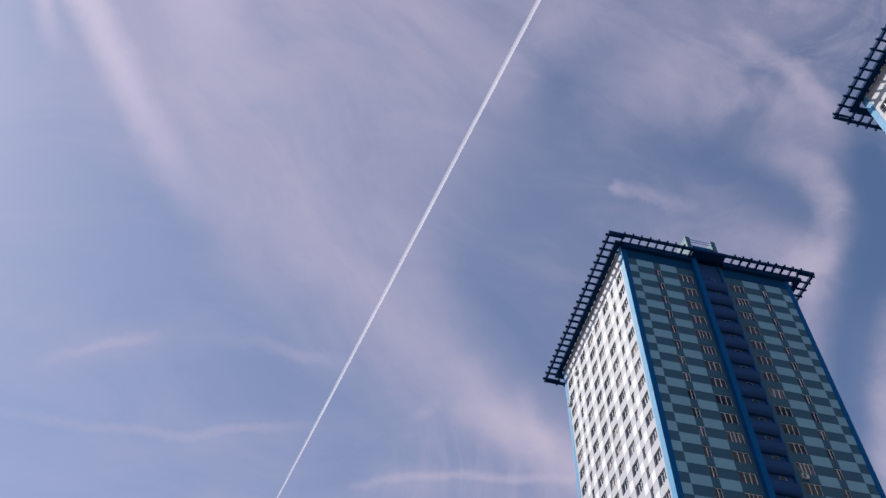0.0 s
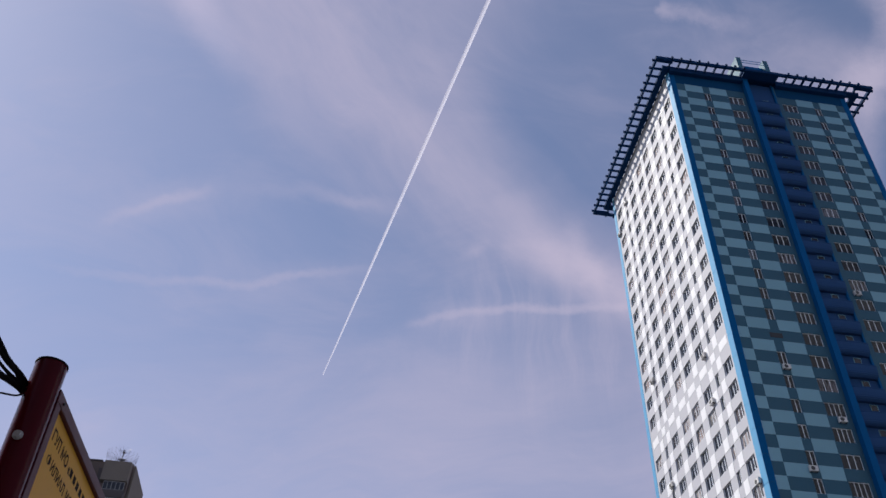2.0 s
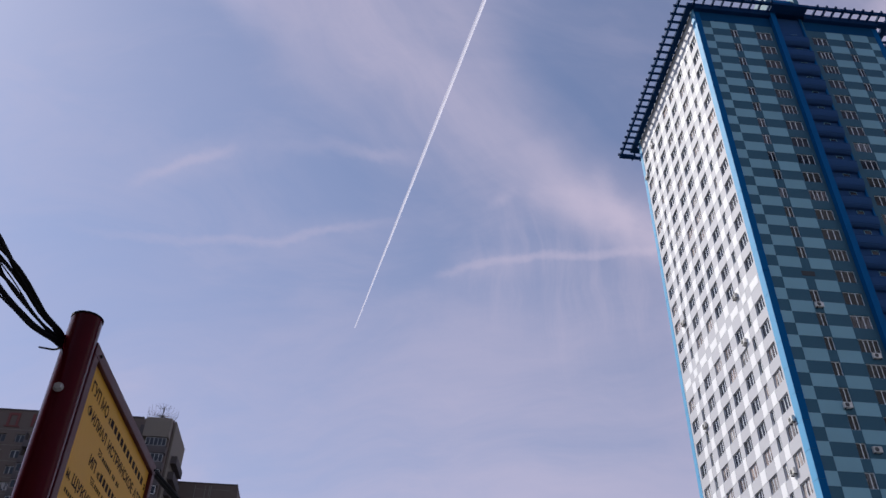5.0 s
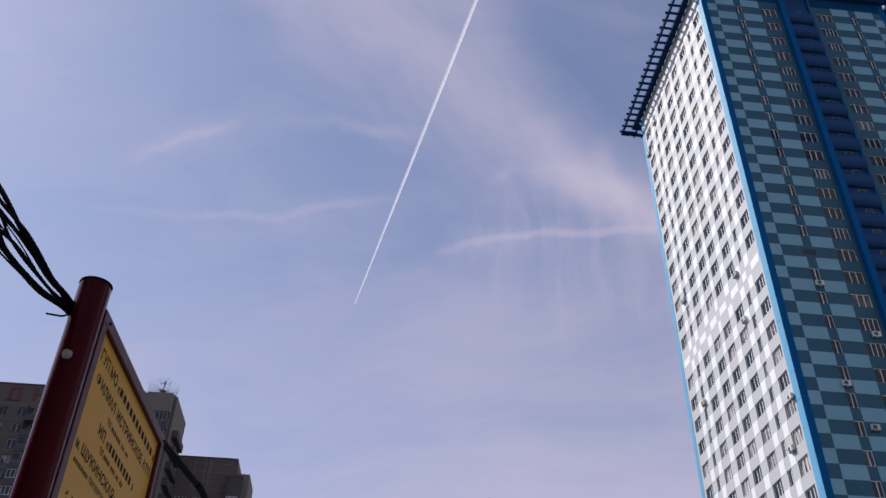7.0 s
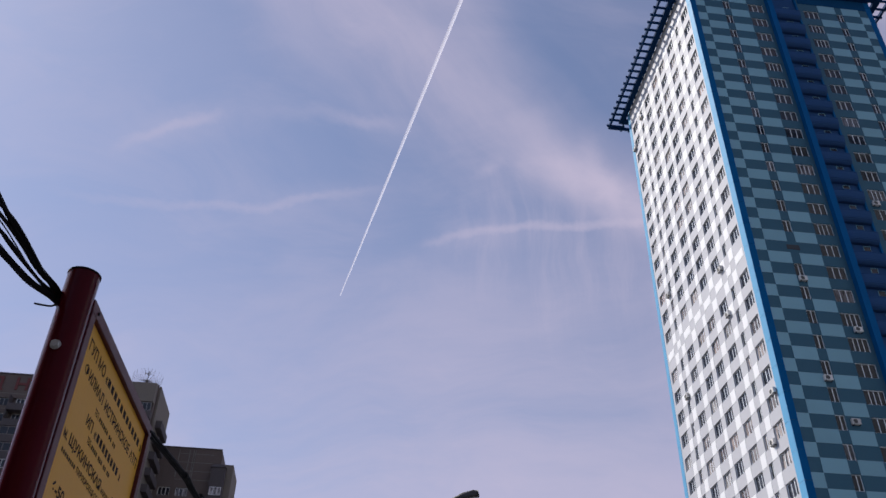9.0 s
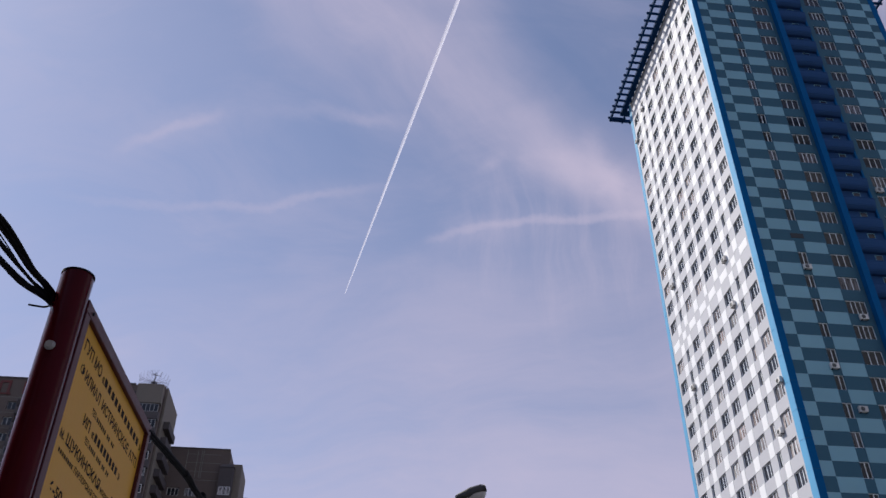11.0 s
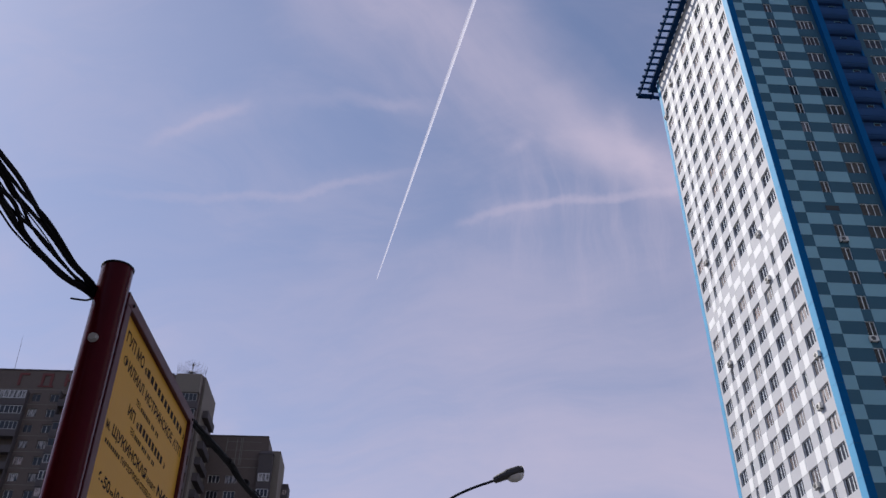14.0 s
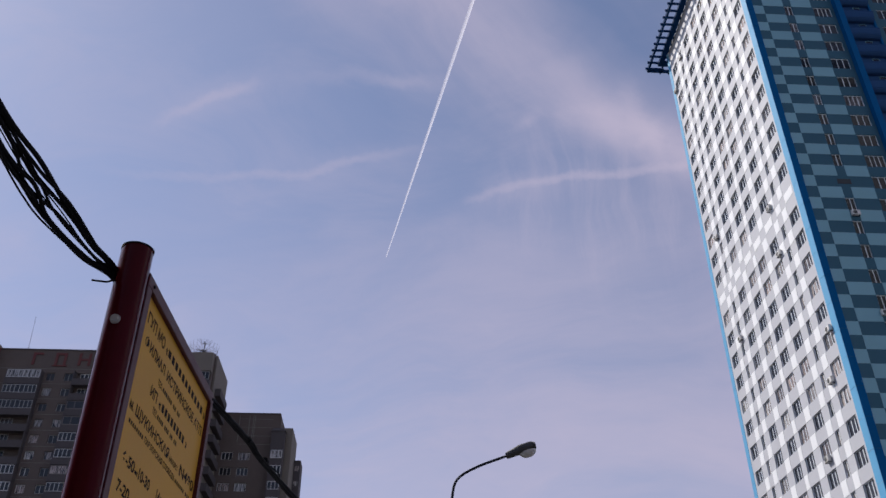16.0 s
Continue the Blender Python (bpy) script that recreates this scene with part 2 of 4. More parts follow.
def glazing(name, dark, light, amount, rough=0.06):
    """Window glass before dim rooms and curtains, varied from window to window."""
    m = bpy.data.materials.new(name)
    m.use_nodes = True
    n = Nodes(m.node_tree)
    bsdf = m.node_tree.nodes["Principled BSDF"]
    rnd = m.node_tree.nodes.new("ShaderNodeObjectInfo").outputs["Random"]
    pos = m.node_tree.nodes.new("ShaderNodeTexCoord").outputs["Object"]
    folds = n.noise(n.vec("MULTIPLY", n.vec("ADD", pos, n.xyz(n.math("MULTIPLY", rnd, 50.0), 0.0)), (5.0, 5.0, 0.5)), 1.6, 3.0).outputs[0]
    drawn = n.math("MULTIPLY", n.smooth(rnd, 1.0 - amount, 1.0 - amount * 0.3), n.smooth(folds, 0.40, 0.55))
    tint = n.mix(n.math("FRACT", n.math("MULTIPLY", rnd, 17.0)), (*light, 1), (light[0] * 1.1, light[1] * 0.9, light[2] * 0.84, 1))
    m.node_tree.links.new(n.mix(drawn, (*dark, 1), tint), bsdf.inputs["Base Color"])
    bsdf.inputs["Roughness"].default_value = rough
    bsdf.inputs["IOR"].default_value = 1.5
    return m


M_GREY = material("grey_facade_panel", (0.50, 0.50, 0.54), 0.65, scale=0.35, vary=0.06, fine=6.0)
M_WHITE = material("white_facade_panel", (0.84, 0.84, 0.86), 0.6, scale=0.4, vary=0.04, fine=6.0)
M_TEAL_DARK = material("dark_teal_panel", (0.042, 0.118, 0.172), 0.65, spec=0.25, scale=0.3, vary=0.09, fine=5.0)
M_TEAL_LIGHT = material("pale_teal_panel", (0.228, 0.420, 0.500), 0.65, spec=0.25, scale=0.3, vary=0.06, fine=5.0, object_vary=0.05)
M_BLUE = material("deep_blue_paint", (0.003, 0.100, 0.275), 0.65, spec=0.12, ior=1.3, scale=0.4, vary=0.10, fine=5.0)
# Corner blue made paler: the sunlight on it is put into the colour.
M_BLUE_LIT = material("sunlit_blue_paint", (0.115, 0.36, 0.60), 0.6, spec=0.25, scale=0.4, vary=0.07, fine=5.0)
M_NAVY = material("navy_steel", (0.006, 0.038, 0.115), 0.7, ior=1.15, scale=0.8, vary=0.12, fine=9.0)
M_PURPLE = material("violet_blue_render", (0.030, 0.080, 0.200), 0.7, spec=0.12, ior=1.3, scale=0.5, vary=0.10, fine=6.0)
# Deep blue darkened further: shade from the roof frame is put into the colour.
M_FRIEZE = material("shaded_blue_frieze_paint", (0.006, 0.060, 0.150), 0.7, spec=0.12, ior=1.3, scale=0.4, vary=0.12, fine=5.0)
M_FIN = material("teal_sheet_metal", (0.040, 0.140, 0.205), 0.6, spec=0.25, scale=0.6, vary=0.12, fine=6.0)
M_PVC = material("white_window_plastic", (0.82, 0.85, 0.88), 0.4, scale=2.0, vary=0.05, fine=30.0, bump=0.0)
M_GLASS = glazing("window_glass", (0.016, 0.018, 0.024), (0.50, 0.47, 0.45), 0.55)
M_GLASS_FRONT = glazing("front_window_glass", (0.012, 0.015, 0.02), (0.17, 0.18, 0.20), 0.16)
M_DARK_GLASS = material("dark_door_glass", (0.012, 0.016, 0.03), 0.2, scale=1.0, vary=0.3, bump=0.0, object_vary=0.5)
M_ROOF = material("bitumen_roof", (0.06, 0.06, 0.065), 0.85, scale=0.3, vary=0.2, fine=4.0)
M_VENT = material("vent_grille", (0.03, 0.035, 0.04), 0.6)
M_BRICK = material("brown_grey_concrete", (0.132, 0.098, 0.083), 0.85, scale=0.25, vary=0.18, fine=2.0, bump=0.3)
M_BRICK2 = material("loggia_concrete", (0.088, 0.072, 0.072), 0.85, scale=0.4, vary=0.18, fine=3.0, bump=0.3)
M_PALE = material("pale_concrete", (0.20, 0.165, 0.135), 0.85, scale=0.25, vary=0.14, fine=3.0, bump=0.3)
M_JOINT = material("panel_joint_mortar", (0.24, 0.22, 0.20), 0.9, scale=0.5, vary=0.2)
M_OLD_GLASS = glazing("old_window_glass", (0.02, 0.02, 0.023), (0.46, 0.43, 0.42), 0.45, 0.1)
M_OLD_FRAME = material("old_window_frame", (0.50, 0.47, 0.46), 0.5, scale=1.0, vary=0.2, fine=10.0, object_vary=0.45)
M_WORN_FRAME = material("worn_window_frame", (0.17, 0.14, 0.13), 0.6, scale=1.0, vary=0.2, fine=10.0, object_vary=0.35)
M_RED = material("red_roof_letters", (0.150, 0.030, 0.026), 0.6, scale=0.6, vary=0.2)
M_POLE = material("maroon_gloss_paint", (0.072, 0.004, 0.008), 0.07, spec=0.5, ior=1.15, scale=9.0, vary=0.22, fine=120.0, bump=0.05)
M_FRAME = material("maroon_frame_paint", (0.085, 0.016, 0.022), 0.45, spec=0.3, scale=9.0, vary=0.18, fine=150.0, bump=0.06)
M_YELLOW = material("yellow_sign_enamel", (0.70, 0.37, 0.048), 0.5, spec=0.15, scale=4.0, vary=0.06, fine=60.0, bump=0.03)
M_INK = material("dark_brown_lettering", (0.026, 0.012, 0.007), 0.6, ior=1.15, scale=20.0, vary=0.15, bump=0.0)
M_ZINC = material("zinc_bolt", (0.52, 0.52, 0.54), 0.4, metal=0.25, scale=30.0, vary=0.15, fine=200.0)
M_CABLE = material("black_cable_sheath", (0.006, 0.006, 0.009), 0.7, spec=0.15, scale=8.0, vary=0.25, fine=200.0)
M_LAMP = material("grey_lamp_housing", (0.055, 0.05, 0.05), 0.5, scale=6.0, vary=0.25, fine=60.0)
M_LAMP_GLASS = material("frosted_lamp_bowl", (0.62, 0.58, 0.56), 0.25, scale=5.0, vary=0.1, bump=0.0)
M_STEEL = material("dark_steel_mast", (0.022, 0.026, 0.042), 0.6, scale=3.0, vary=0.15, bump=0.0, spec=0.2)
M_ANT = material("antenna_metal", (0.10, 0.09, 0.10), 0.45, metal=0.6, scale=3.0)
M_AC = material("aircon_casing", (0.62, 0.60, 0.58), 0.5, scale=3.0, vary=0.12, object_vary=0.25)
M_AC_FAN = material("aircon_fan_grille", (0.06, 0.06, 0.06), 0.6)
M_ASPHALT = material("asphalt", (0.072, 0.074, 0.078), 0.9, scale=0.5, vary=0.25, fine=30.0, bump=0.4)

# ---- mesh helpers ----


def box(bm, x0, x1, y0, y1, z0, z1):
    vs = [bm.verts.new((x, y, z)) for z in (z0, z1) for x, y in ((x0, y0), (x1, y0), (x1, y1), (x0, y1))]
    for q in ((0, 3, 2, 1), (4, 5, 6, 7), (0, 1, 5, 4), (1, 2, 6, 5), (2, 3, 7, 6), (3, 0, 4, 7)):
        bm.faces.new([vs[k] for k in q])
    return vs


def mesh_of(name, bm, *mats, smooth=False):
    me = bpy.data.meshes.new(name)
    bm.normal_update()
    bm.to_mesh(me)
    bm.free()
    for m in mats:
        me.materials.append(m)
    if smooth:
        me.polygons.foreach_set("use_smooth", [True] * len(me.polygons))
    return me


def place(name, me, parent=None, m=None, label=""):
    ob = new(name, me)
    if parent:
        ob.parent = parent
    if m is not None:
        ob.matrix_basis = m
    return tagged(ob, label)


def part(name, bm, mat, parent, label="", smooth=False, m=None):
    return place(name, mesh_of(name, bm, mat, smooth=smooth), parent, m, label)


def box_part(name, dims, mat, parent, label="", bevel=0.0):
    bm = bmesh.new()
    box(bm, *dims)
    if bevel:
        bmesh.ops.bevel(bm, geom=bm.edges[:], offset=bevel, segments=2, affect="EDGES", profile=0.7)
    return part(name, bm, mat, parent, label)


def tube(bm, path, radii, sides=10, caps=True):
    """A round bar along a list of points."""
    rings = []
    pts = [Vector(p) for p in path]
    for k, p in enumerate(pts):
        d = (pts[min(k + 1, len(pts) - 1)] - pts[max(k - 1, 0)]).normalized()
        side = d.cross(Vector((0, 0, 1)))
        side = side.normalized() if side.length > 1e-4 else Vector((1, 0, 0))
        up = side.cross(d)
        r = radii[k] if hasattr(radii, "__len__") else radii
        rings.append([bm.verts.new(p + r * (math.cos(a) * side + math.sin(a) * up)) for a in (2 * math.pi * j / sides for j in range(sides))])
    for a, b in zip(rings, rings[1:]):
        for j in range(sides):
            bm.faces.new((a[j], a[(j + 1) % sides], b[(j + 1) % sides], b[j]))
    if caps:
        bm.faces.new(rings[0])
        bm.faces.new(rings[-1][::-1])


def smooth_path(pts, steps=8):
    """Catmull-Rom through the points."""
    p = [Vector(q) for q in pts]
    p = [2 * p[0] - p[1]] + p + [2 * p[-1] - p[-2]]
    out = []
    for a, b, c, d in zip(p, p[1:], p[2:], p[3:]):
        for s in range(steps):
            t = s / steps
            out.append(0.5 * (2 * b + (c - a) * t + (2 * a - 5 * b + 4 * c - d) * t * t + (3 * b - a - 3 * c + d) * t ** 3))
    return out + [p[-2]]


def thing(name, at, label, category, group="", turn=0.0):
    ob = new(name)
    ob.matrix_basis = pose(*at, 0, 0, turn)
    ob.empty_display_size = 0.5
    return tagged(ob, label, category, group)


def pierced_wall(cols, rows, holes, depth):
    """A wall in the xz plane facing -y, cut by the grid of cols and rows; cells in holes are openings with reveals going in by depth."""
    verts, faces, index = [], [], {}

    def vert(x, y, z):
        key = (round(x, 4), round(y, 4), round(z, 4))
        if key not in index:
            index[key] = len(verts)
            verts.append(key)
        return index[key]

    for i in range(len(cols) - 1):
        for j in range(len(rows) - 1):
            x0, x1, z0, z1 = cols[i], cols[i + 1], rows[j], rows[j + 1]
            ring = ((x0, z0), (x1, z0), (x1, z1), (x0, z1))
            if (i, j) not in holes:
                faces.append([vert(x, 0, z) for x, z in ring])
            else:
                for (xa, za), (xb, zb) in zip(ring, ring[1:] + ring[:1]):
                    faces.append([vert(xa, 0, za), vert(xb, 0, zb), vert(xb, depth, zb), vert(xa, depth, za)])
    me = bpy.data.meshes.new("wall")
    me.from_pydata(verts, [], faces)
    me.update()
    return me


def window_frame(width, height, lights, bar=0.06, mullion=0.05):
    """A window frame in the xz plane about its middle, one connected piece, with upright bars at the given fractions."""
    bm = bmesh.new()
    hw, hh = width / 2, height / 2
    xs = [-hw, -hw + bar]
    for fr in lights:
        xs += [-hw + fr * width - mullion, -hw + fr * width + mullion]
    xs += [hw - bar, hw]
    zs = [-hh, -hh + bar, hh - bar, hh]
    grid = [[[bm.verts.new((x, y, z)) for z in zs] for x in xs] for y in (0.0, 0.07)]
    solid = lambda i, j: 0 <= i < len(xs) - 1 and 0 <= j < 3 and (j != 1 or i % 2 == 0)
    for i in range(len(xs) - 1):
        for j in range(3):
            if not solid(i, j):
                continue
            for g, turn in ((grid[0], 1), (grid[1], -1)):
                bm.faces.new([g[i][j], g[i + 1][j], g[i + 1][j + 1], g[i][j + 1]][::turn])
            for ni, nj, (a, b), (c, d) in ((i - 1, j, (i, j), (i, j + 1)), (i + 1, j, (i + 1, j + 1), (i + 1, j)), (i, j - 1, (i + 1, j), (i, j)), (i, j + 1, (i, j + 1), (i + 1, j + 1))):
                if not solid(ni, nj):
                    bm.faces.new((grid[0][a][b], grid[0][c][d], grid[1][c][d], grid[1][a][b]))
    return bm


def pane_mesh(width, height, mat):
    bm = bmesh.new()
    box(bm, -width / 2 + 0.05, width / 2 - 0.05, 0.028, 0.044, -height / 2 + 0.05, height / 2 - 0.05)
    return mesh_of("pane", bm, mat)


# ---- ground ----
bm = bmesh.new()
R = 4500
ring = [bm.verts.new((R * math.cos(a), R * math.sin(a), 0)) for a in (math.tau * k / 64 for k in range(64))]
bm.faces.new(ring)
tagged(part("ground", bm, M_ASPHALT, None), "dark asphalt ground around the towers and bus stop", "ground", kind="structure")

# ---- unseen plain walls, added behind the stop to darken the pole's reflections ----
for name, dims in (("unseen_wall_south", (-16.5, 45.0, -21.0, -20.5, 0, 26.0)), ("unseen_wall_west", (-17.0, -16.5, -21.0, 5.0, 0, 24.0))):
    tagged(box_part(name, dims, M_PALE, None), "unseen plain brown wall added to darken the pole's reflections", "wall", kind="structure")

# ---- checkered residential tower ----
TX, TY = 39.01, 67.07          # nearest corner of the tower
WALL_TOP, WIDE, DEEP = 99.75, 25.3, 25.84
ROW0, STOREY, COUNT = 98.83 - 1.1, 2.8, 34     # middle of window row k: ROW0 - STOREY * k
TECH = 15
W_WIN, N_WIN, R_WIDE, R_NARROW, W_HIGH = 1.95, 0.85, 2.05, 0.92, 1.52


def row_z(k):
    return ROW0 - STOREY * k


frames, panes = {}, {}
for kind, wd, cuts, mull in (("wide", W_WIN, (0.36, 0.68), 0.05), ("narrow", N_WIN, (0.5,), 0.05),
                             ("front_wide", R_WIDE, (0.34, 0.67), 0.035), ("front_wide_four", R_WIDE, (0.27, 0.50, 0.74), 0.03), ("front_wide_two", R_WIDE, (0.30, 0.62), 0.04),
                             ("front_narrow", R_NARROW, (0.52,), 0.035)):
    frames[kind] = mesh_of("window", window_frame(wd, W_HIGH, cuts, mullion=mull), M_PVC)
    panes[kind] = pane_mesh(wd, W_HIGH, M_GLASS_FRONT if kind.startswith("front") else M_GLASS)
SIDE = pose(0, 0, 0, 0, 0, -90)


def tower_window(parent, kind, m):
    win = place("window", frames[kind], parent, m)
    place("pane", panes[kind], win, label="")
    return win


def corner_panels(parent, dims, mat):
    """A corner strip of storey-high panels with open joints between them."""
    bm = bmesh.new()
    box(bm, *dims, 0.018, STOREY - 0.018)
    me = mesh_of("corner_panel", bm, mat)
    z = row_z(0) - 0.05
    bm = bmesh.new()
    box(bm, *dims, z + 0.018, WALL_TOP)
    part("corner_panel", bm, mat, parent)
    for k in range(1, COUNT + 1):
        place("corner_panel", me, parent, pose(0, 0, z - STOREY * k))


def checkered_tower(at, label):
    tower = thing("apartment_tower", at, label, "building", "checkered towers")
    # lit side: faces -x, runs along y
    spots = [(2.34, "wide"), (5.12, "narrow"), (7.92, "wide"), (11.42, "wide"), (14.42, "wide"), (17.92, "wide"), (20.72, "narrow"), (23.50, "wide")]
    halves = {"wide": W_WIN / 2, "narrow": N_WIN / 2}
    cols = [0.0]
    for y, kind in spots:
        cols += [y - halves[kind], y + halves[kind]]
    cols.append(DEEP)
    rows = [0.0]
    for k in range(COUNT, 0, -1):
        rows += [row_z(k) - W_HIGH / 2, row_z(k) + W_HIGH / 2]
    rows.append(WALL_TOP)
    # rows counted from the ground: opening row of storey k has index 2 * (COUNT - k) + 1
    holes = {(2 * c + 1, 2 * (COUNT - k) + 1) for c in range(8) for k in range(1, COUNT + 1) if k != TECH}
    flip = pose(0, DEEP, 0) @ SIDE       # x along the wall runs towards -y
    side_cols = sorted(DEEP - c for c in cols)
    me = pierced_wall(side_cols, rows, {(16 - i, j) for i, j in holes}, 0.24)
    me.materials.append(M_GREY)
    place("wall", me, tower, flip, "grey panel wall with rows of windows")
    for y, kind in spots:
        for k in range(1, COUNT + 1):
            if k != TECH:
                tower_window(tower, kind, pose(0.15, y, row_z(k)) @ SIDE)
    # white panels between the window columns, in the bands between window rows
    gaps = [(a[0] + halves[a[1]], b[0] - halves[b[1]]) for a, b in zip(spots, spots[1:])]
    for a, b in gaps:
        width = 0.78 * (b - a)
        bm = bmesh.new()
        box(bm, -0.022, 0.0, -width / 2, width / 2, -0.68, 0.68)
        pm = mesh_of("white_panel", bm, M_WHITE)
        for k in range(0, COUNT):
            place("white_panel", pm, tower, pose(0, (a + b) / 2, row_z(k) - 1.4))
    for y, kind in spots:
        width = 2 * halves[kind] * (1.0 if kind == "wide" else 1.3)
        bm = bmesh.new()
        box(bm, -0.020, 0.0, -width / 2, width / 2, -0.5, 0.5)
        place("white_panel", mesh_of("white_panel", bm, M_WHITE), tower, pose(0, y, row_z(TECH)))
    # Lit copy of the corner blue; sunlight is in the paint colour.
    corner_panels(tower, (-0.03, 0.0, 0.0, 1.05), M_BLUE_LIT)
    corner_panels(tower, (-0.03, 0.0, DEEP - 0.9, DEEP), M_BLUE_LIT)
    # shaded front: faces -y, runs along x
    f_spots = [(4.83, "front_narrow"), (8.85, "front_wide"), (WIDE - 8.85, "front_wide"), (WIDE - 4.83, "front_narrow")]
    f_half = {"front_wide": R_WIDE / 2, "front_narrow": R_NARROW / 2}
    L0, L1 = 10.75, WIDE - 10.75
    pick = random.Random(23)
    for x0, x1, pair in ((0.0, L0, f_spots[:2]), (L1, WIDE, f_spots[2:])):
        cols = [x0]
        for x, kind in pair:
            cols += [x - f_half[kind], x + f_half[kind]]
        cols.append(x1)
        holes = {(2 * c + 1, 2 * (COUNT - k) + 1) for c in range(2) for k in range(1, COUNT + 1) if not (k == TECH and pair[c][1] == "front_narrow")}
        me = pierced_wall(cols, rows, holes, 0.24)
        me.materials.append(M_TEAL_DARK)
        place("wall", me, tower, None, "dark teal panel wall")
        for x, kind in pair:
            for k in range(1, COUNT + 1):
                if k == TECH and kind == "front_narrow":
                    box_part("vent_grille", (x - 0.7, x + 0.7, -0.03, 0.0, row_z(k) - 0.3, row_z(k) + 0.3), M_VENT, tower, "dark horizontal vent grille")
                else:
                    style = pick.choice(("front_wide", "front_wide", "front_wide_two", "front_wide_four")) if kind == "front_wide" else kind
                    tower_window(tower, style, pose(x, 0.09, row_z(k)))
    bands = [(0.71, 1.90, 0), (1.90, 4.35, 1), (5.31, 7.70, 1)]
    bands += [(WIDE - b, WIDE - a, s) for a, b, s in bands]
    for a, b, between in bands:
        bm = bmesh.new()
        box(bm, 0.004, b - a - 0.004, -0.022, 0.0, -0.695, 0.695)
        pm = mesh_of("teal_panel", bm, M_TEAL_LIGHT)
        for k in range(0 if between else 1, COUNT + (0 if between else 1)):
            place("teal_panel", pm, tower, pose(a, 0, row_z(k) - (1.4 if between else 0.0)))
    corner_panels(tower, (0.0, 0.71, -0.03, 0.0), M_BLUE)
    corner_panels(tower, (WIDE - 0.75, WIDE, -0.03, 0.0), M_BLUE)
    top = row_z(0) + 0.05
    for x0, x1 in ((0.71, L0 - 0.45), (L1 + 0.45, WIDE - 0.75)):
        box_part("frieze", (x0, x1, -0.03, 0.0, top - 0.75, WALL_TOP), M_FRIEZE, tower, "blue frieze with the roof frame's shade in its colour")
    # Added navy band: stands for the shaded upper half of the frieze.
    for x0, x1 in ((0.0, L0 - 0.5), (L1 + 0.5, WIDE)):
        box_part("frieze_shade_beam", (x0, x1, -0.62, -0.03, WALL_TOP - 0.95, WALL_TOP - 0.42), M_NAVY, tower, "navy band standing for shade on the upper frieze")
    # loggia shaft between two pilasters
    for x0, x1, y0 in ((L0 - 0.45, L0 + 0.24, -0.64), (L1, L1 + 0.22, -0.08)):
        box_part("pilaster", (x0, x1, y0, 0.35, 0, WALL_TOP), M_BLUE, tower, "deep blue pilaster")
    box_part("loggia_wall", (L0, L1, 0.20, 0.6, 0, WALL_TOP), M_PURPLE, tower, "violet blue loggia back wall")
    mid, half = (L0 + L1) / 2, (L1 - L0) / 2
    bm = bmesh.new()
    n = 14
    bow = [(-half + 2 * half * j / n, -0.52 - 0.14 * math.sin(math.pi * j / n) ** 0.7) for j in range(n + 1)]
    # underside from the wall, sloping belly, face, coping and the inner side down to the floor
    shape = ((None, -1.52), (0.46, -1.52), (0.24, -1.34), (0.09, -1.02), (0.02, -0.62), (0.0, -0.26), (-0.04, -0.24), (-0.04, -0.16), (0.13, -0.16), (0.13, -1.20), (None, -1.20))
    strips = [[bm.verts.new((x, 0.20 if dy is None else min(y + dy, 0.19), z)) for x, y in bow] for dy, z in shape]
    for a, b in zip(strips, strips[1:]):
        for j in range(n):
            bm.faces.new((a[j], a[j + 1], b[j + 1], b[j]))
    bm.faces.new([a[0] for a in strips])
    bm.faces.new([a[n] for a in strips][::-1])
    bal = mesh_of("balcony", bm, M_PURPLE)
    bm = bmesh.new()
    box(bm, -0.36, 0.36, 0.0, 0.03, -0.95, 1.02)
    door = mesh_of("balcony_door", bm, M_DARK_GLASS)
    door_frame = mesh_of("door_frame", window_frame(0.80, 2.04, (), bar=0.045), M_TEAL_LIGHT)
    for k in range(1, COUNT + 1):
        b = place("balcony", bal, tower, pose(mid, 0, row_z(k)), "violet blue bowed balcony front")
        d = place("balcony_door", door, b, pose(0.55, 0.15, 0.06))
        place("door_frame", door_frame, d, pose(0, -0.02, 0.03))
    # remaining walls, roof
    box_part("wall", (0.5, WIDE - 0.3, DEEP - 0.3, DEEP, 0, WALL_TOP), M_GREY, tower)
    box_part("wall", (WIDE - 0.3, WIDE, 0.0, DEEP, 0, WALL_TOP), M_TEAL_DARK, tower)
    box_part("roof", (0.0, WIDE, 1.15, DEEP, WALL_TOP - 0.4, WALL_TOP), M_ROOF, tower)
    box_part("roof_canopy", (L0 - 0.5, L1 + 0.5, -2.0, 1.15, WALL_TOP - 0.38, WALL_TOP + 0.06), M_NAVY, tower, "solid navy canopy over the loggias")
    # open roof frame: two rails and rungs, overhanging all round
    X0, X1, Y0, Y1, zc = -2.35, WIDE + 3.3, -1.96, DEEP + 2.9, WALL_TOP - 0.16
    for inset, wide_, high in ((0.0, 0.30, 0.46), (1.36, 0.80, 0.44)):
        a0, a1, b0, b1 = X0 + inset, X1 - inset, Y0 + inset, Y1 - inset
        for dims in ((a0, a1, b0, b0 + wide_), (a0, a1, b1 - wide_, b1), (a0, a0 + wide_, b0 + wide_, b1 - wide_), (a1 - wide_, a1, b0 + wide_, b1 - wide_)):
            box_part("rail", (*dims, zc - high / 2, zc + high / 2), M_NAVY, tower, "navy steel rail of the open roof frame")
    bm = bmesh.new()
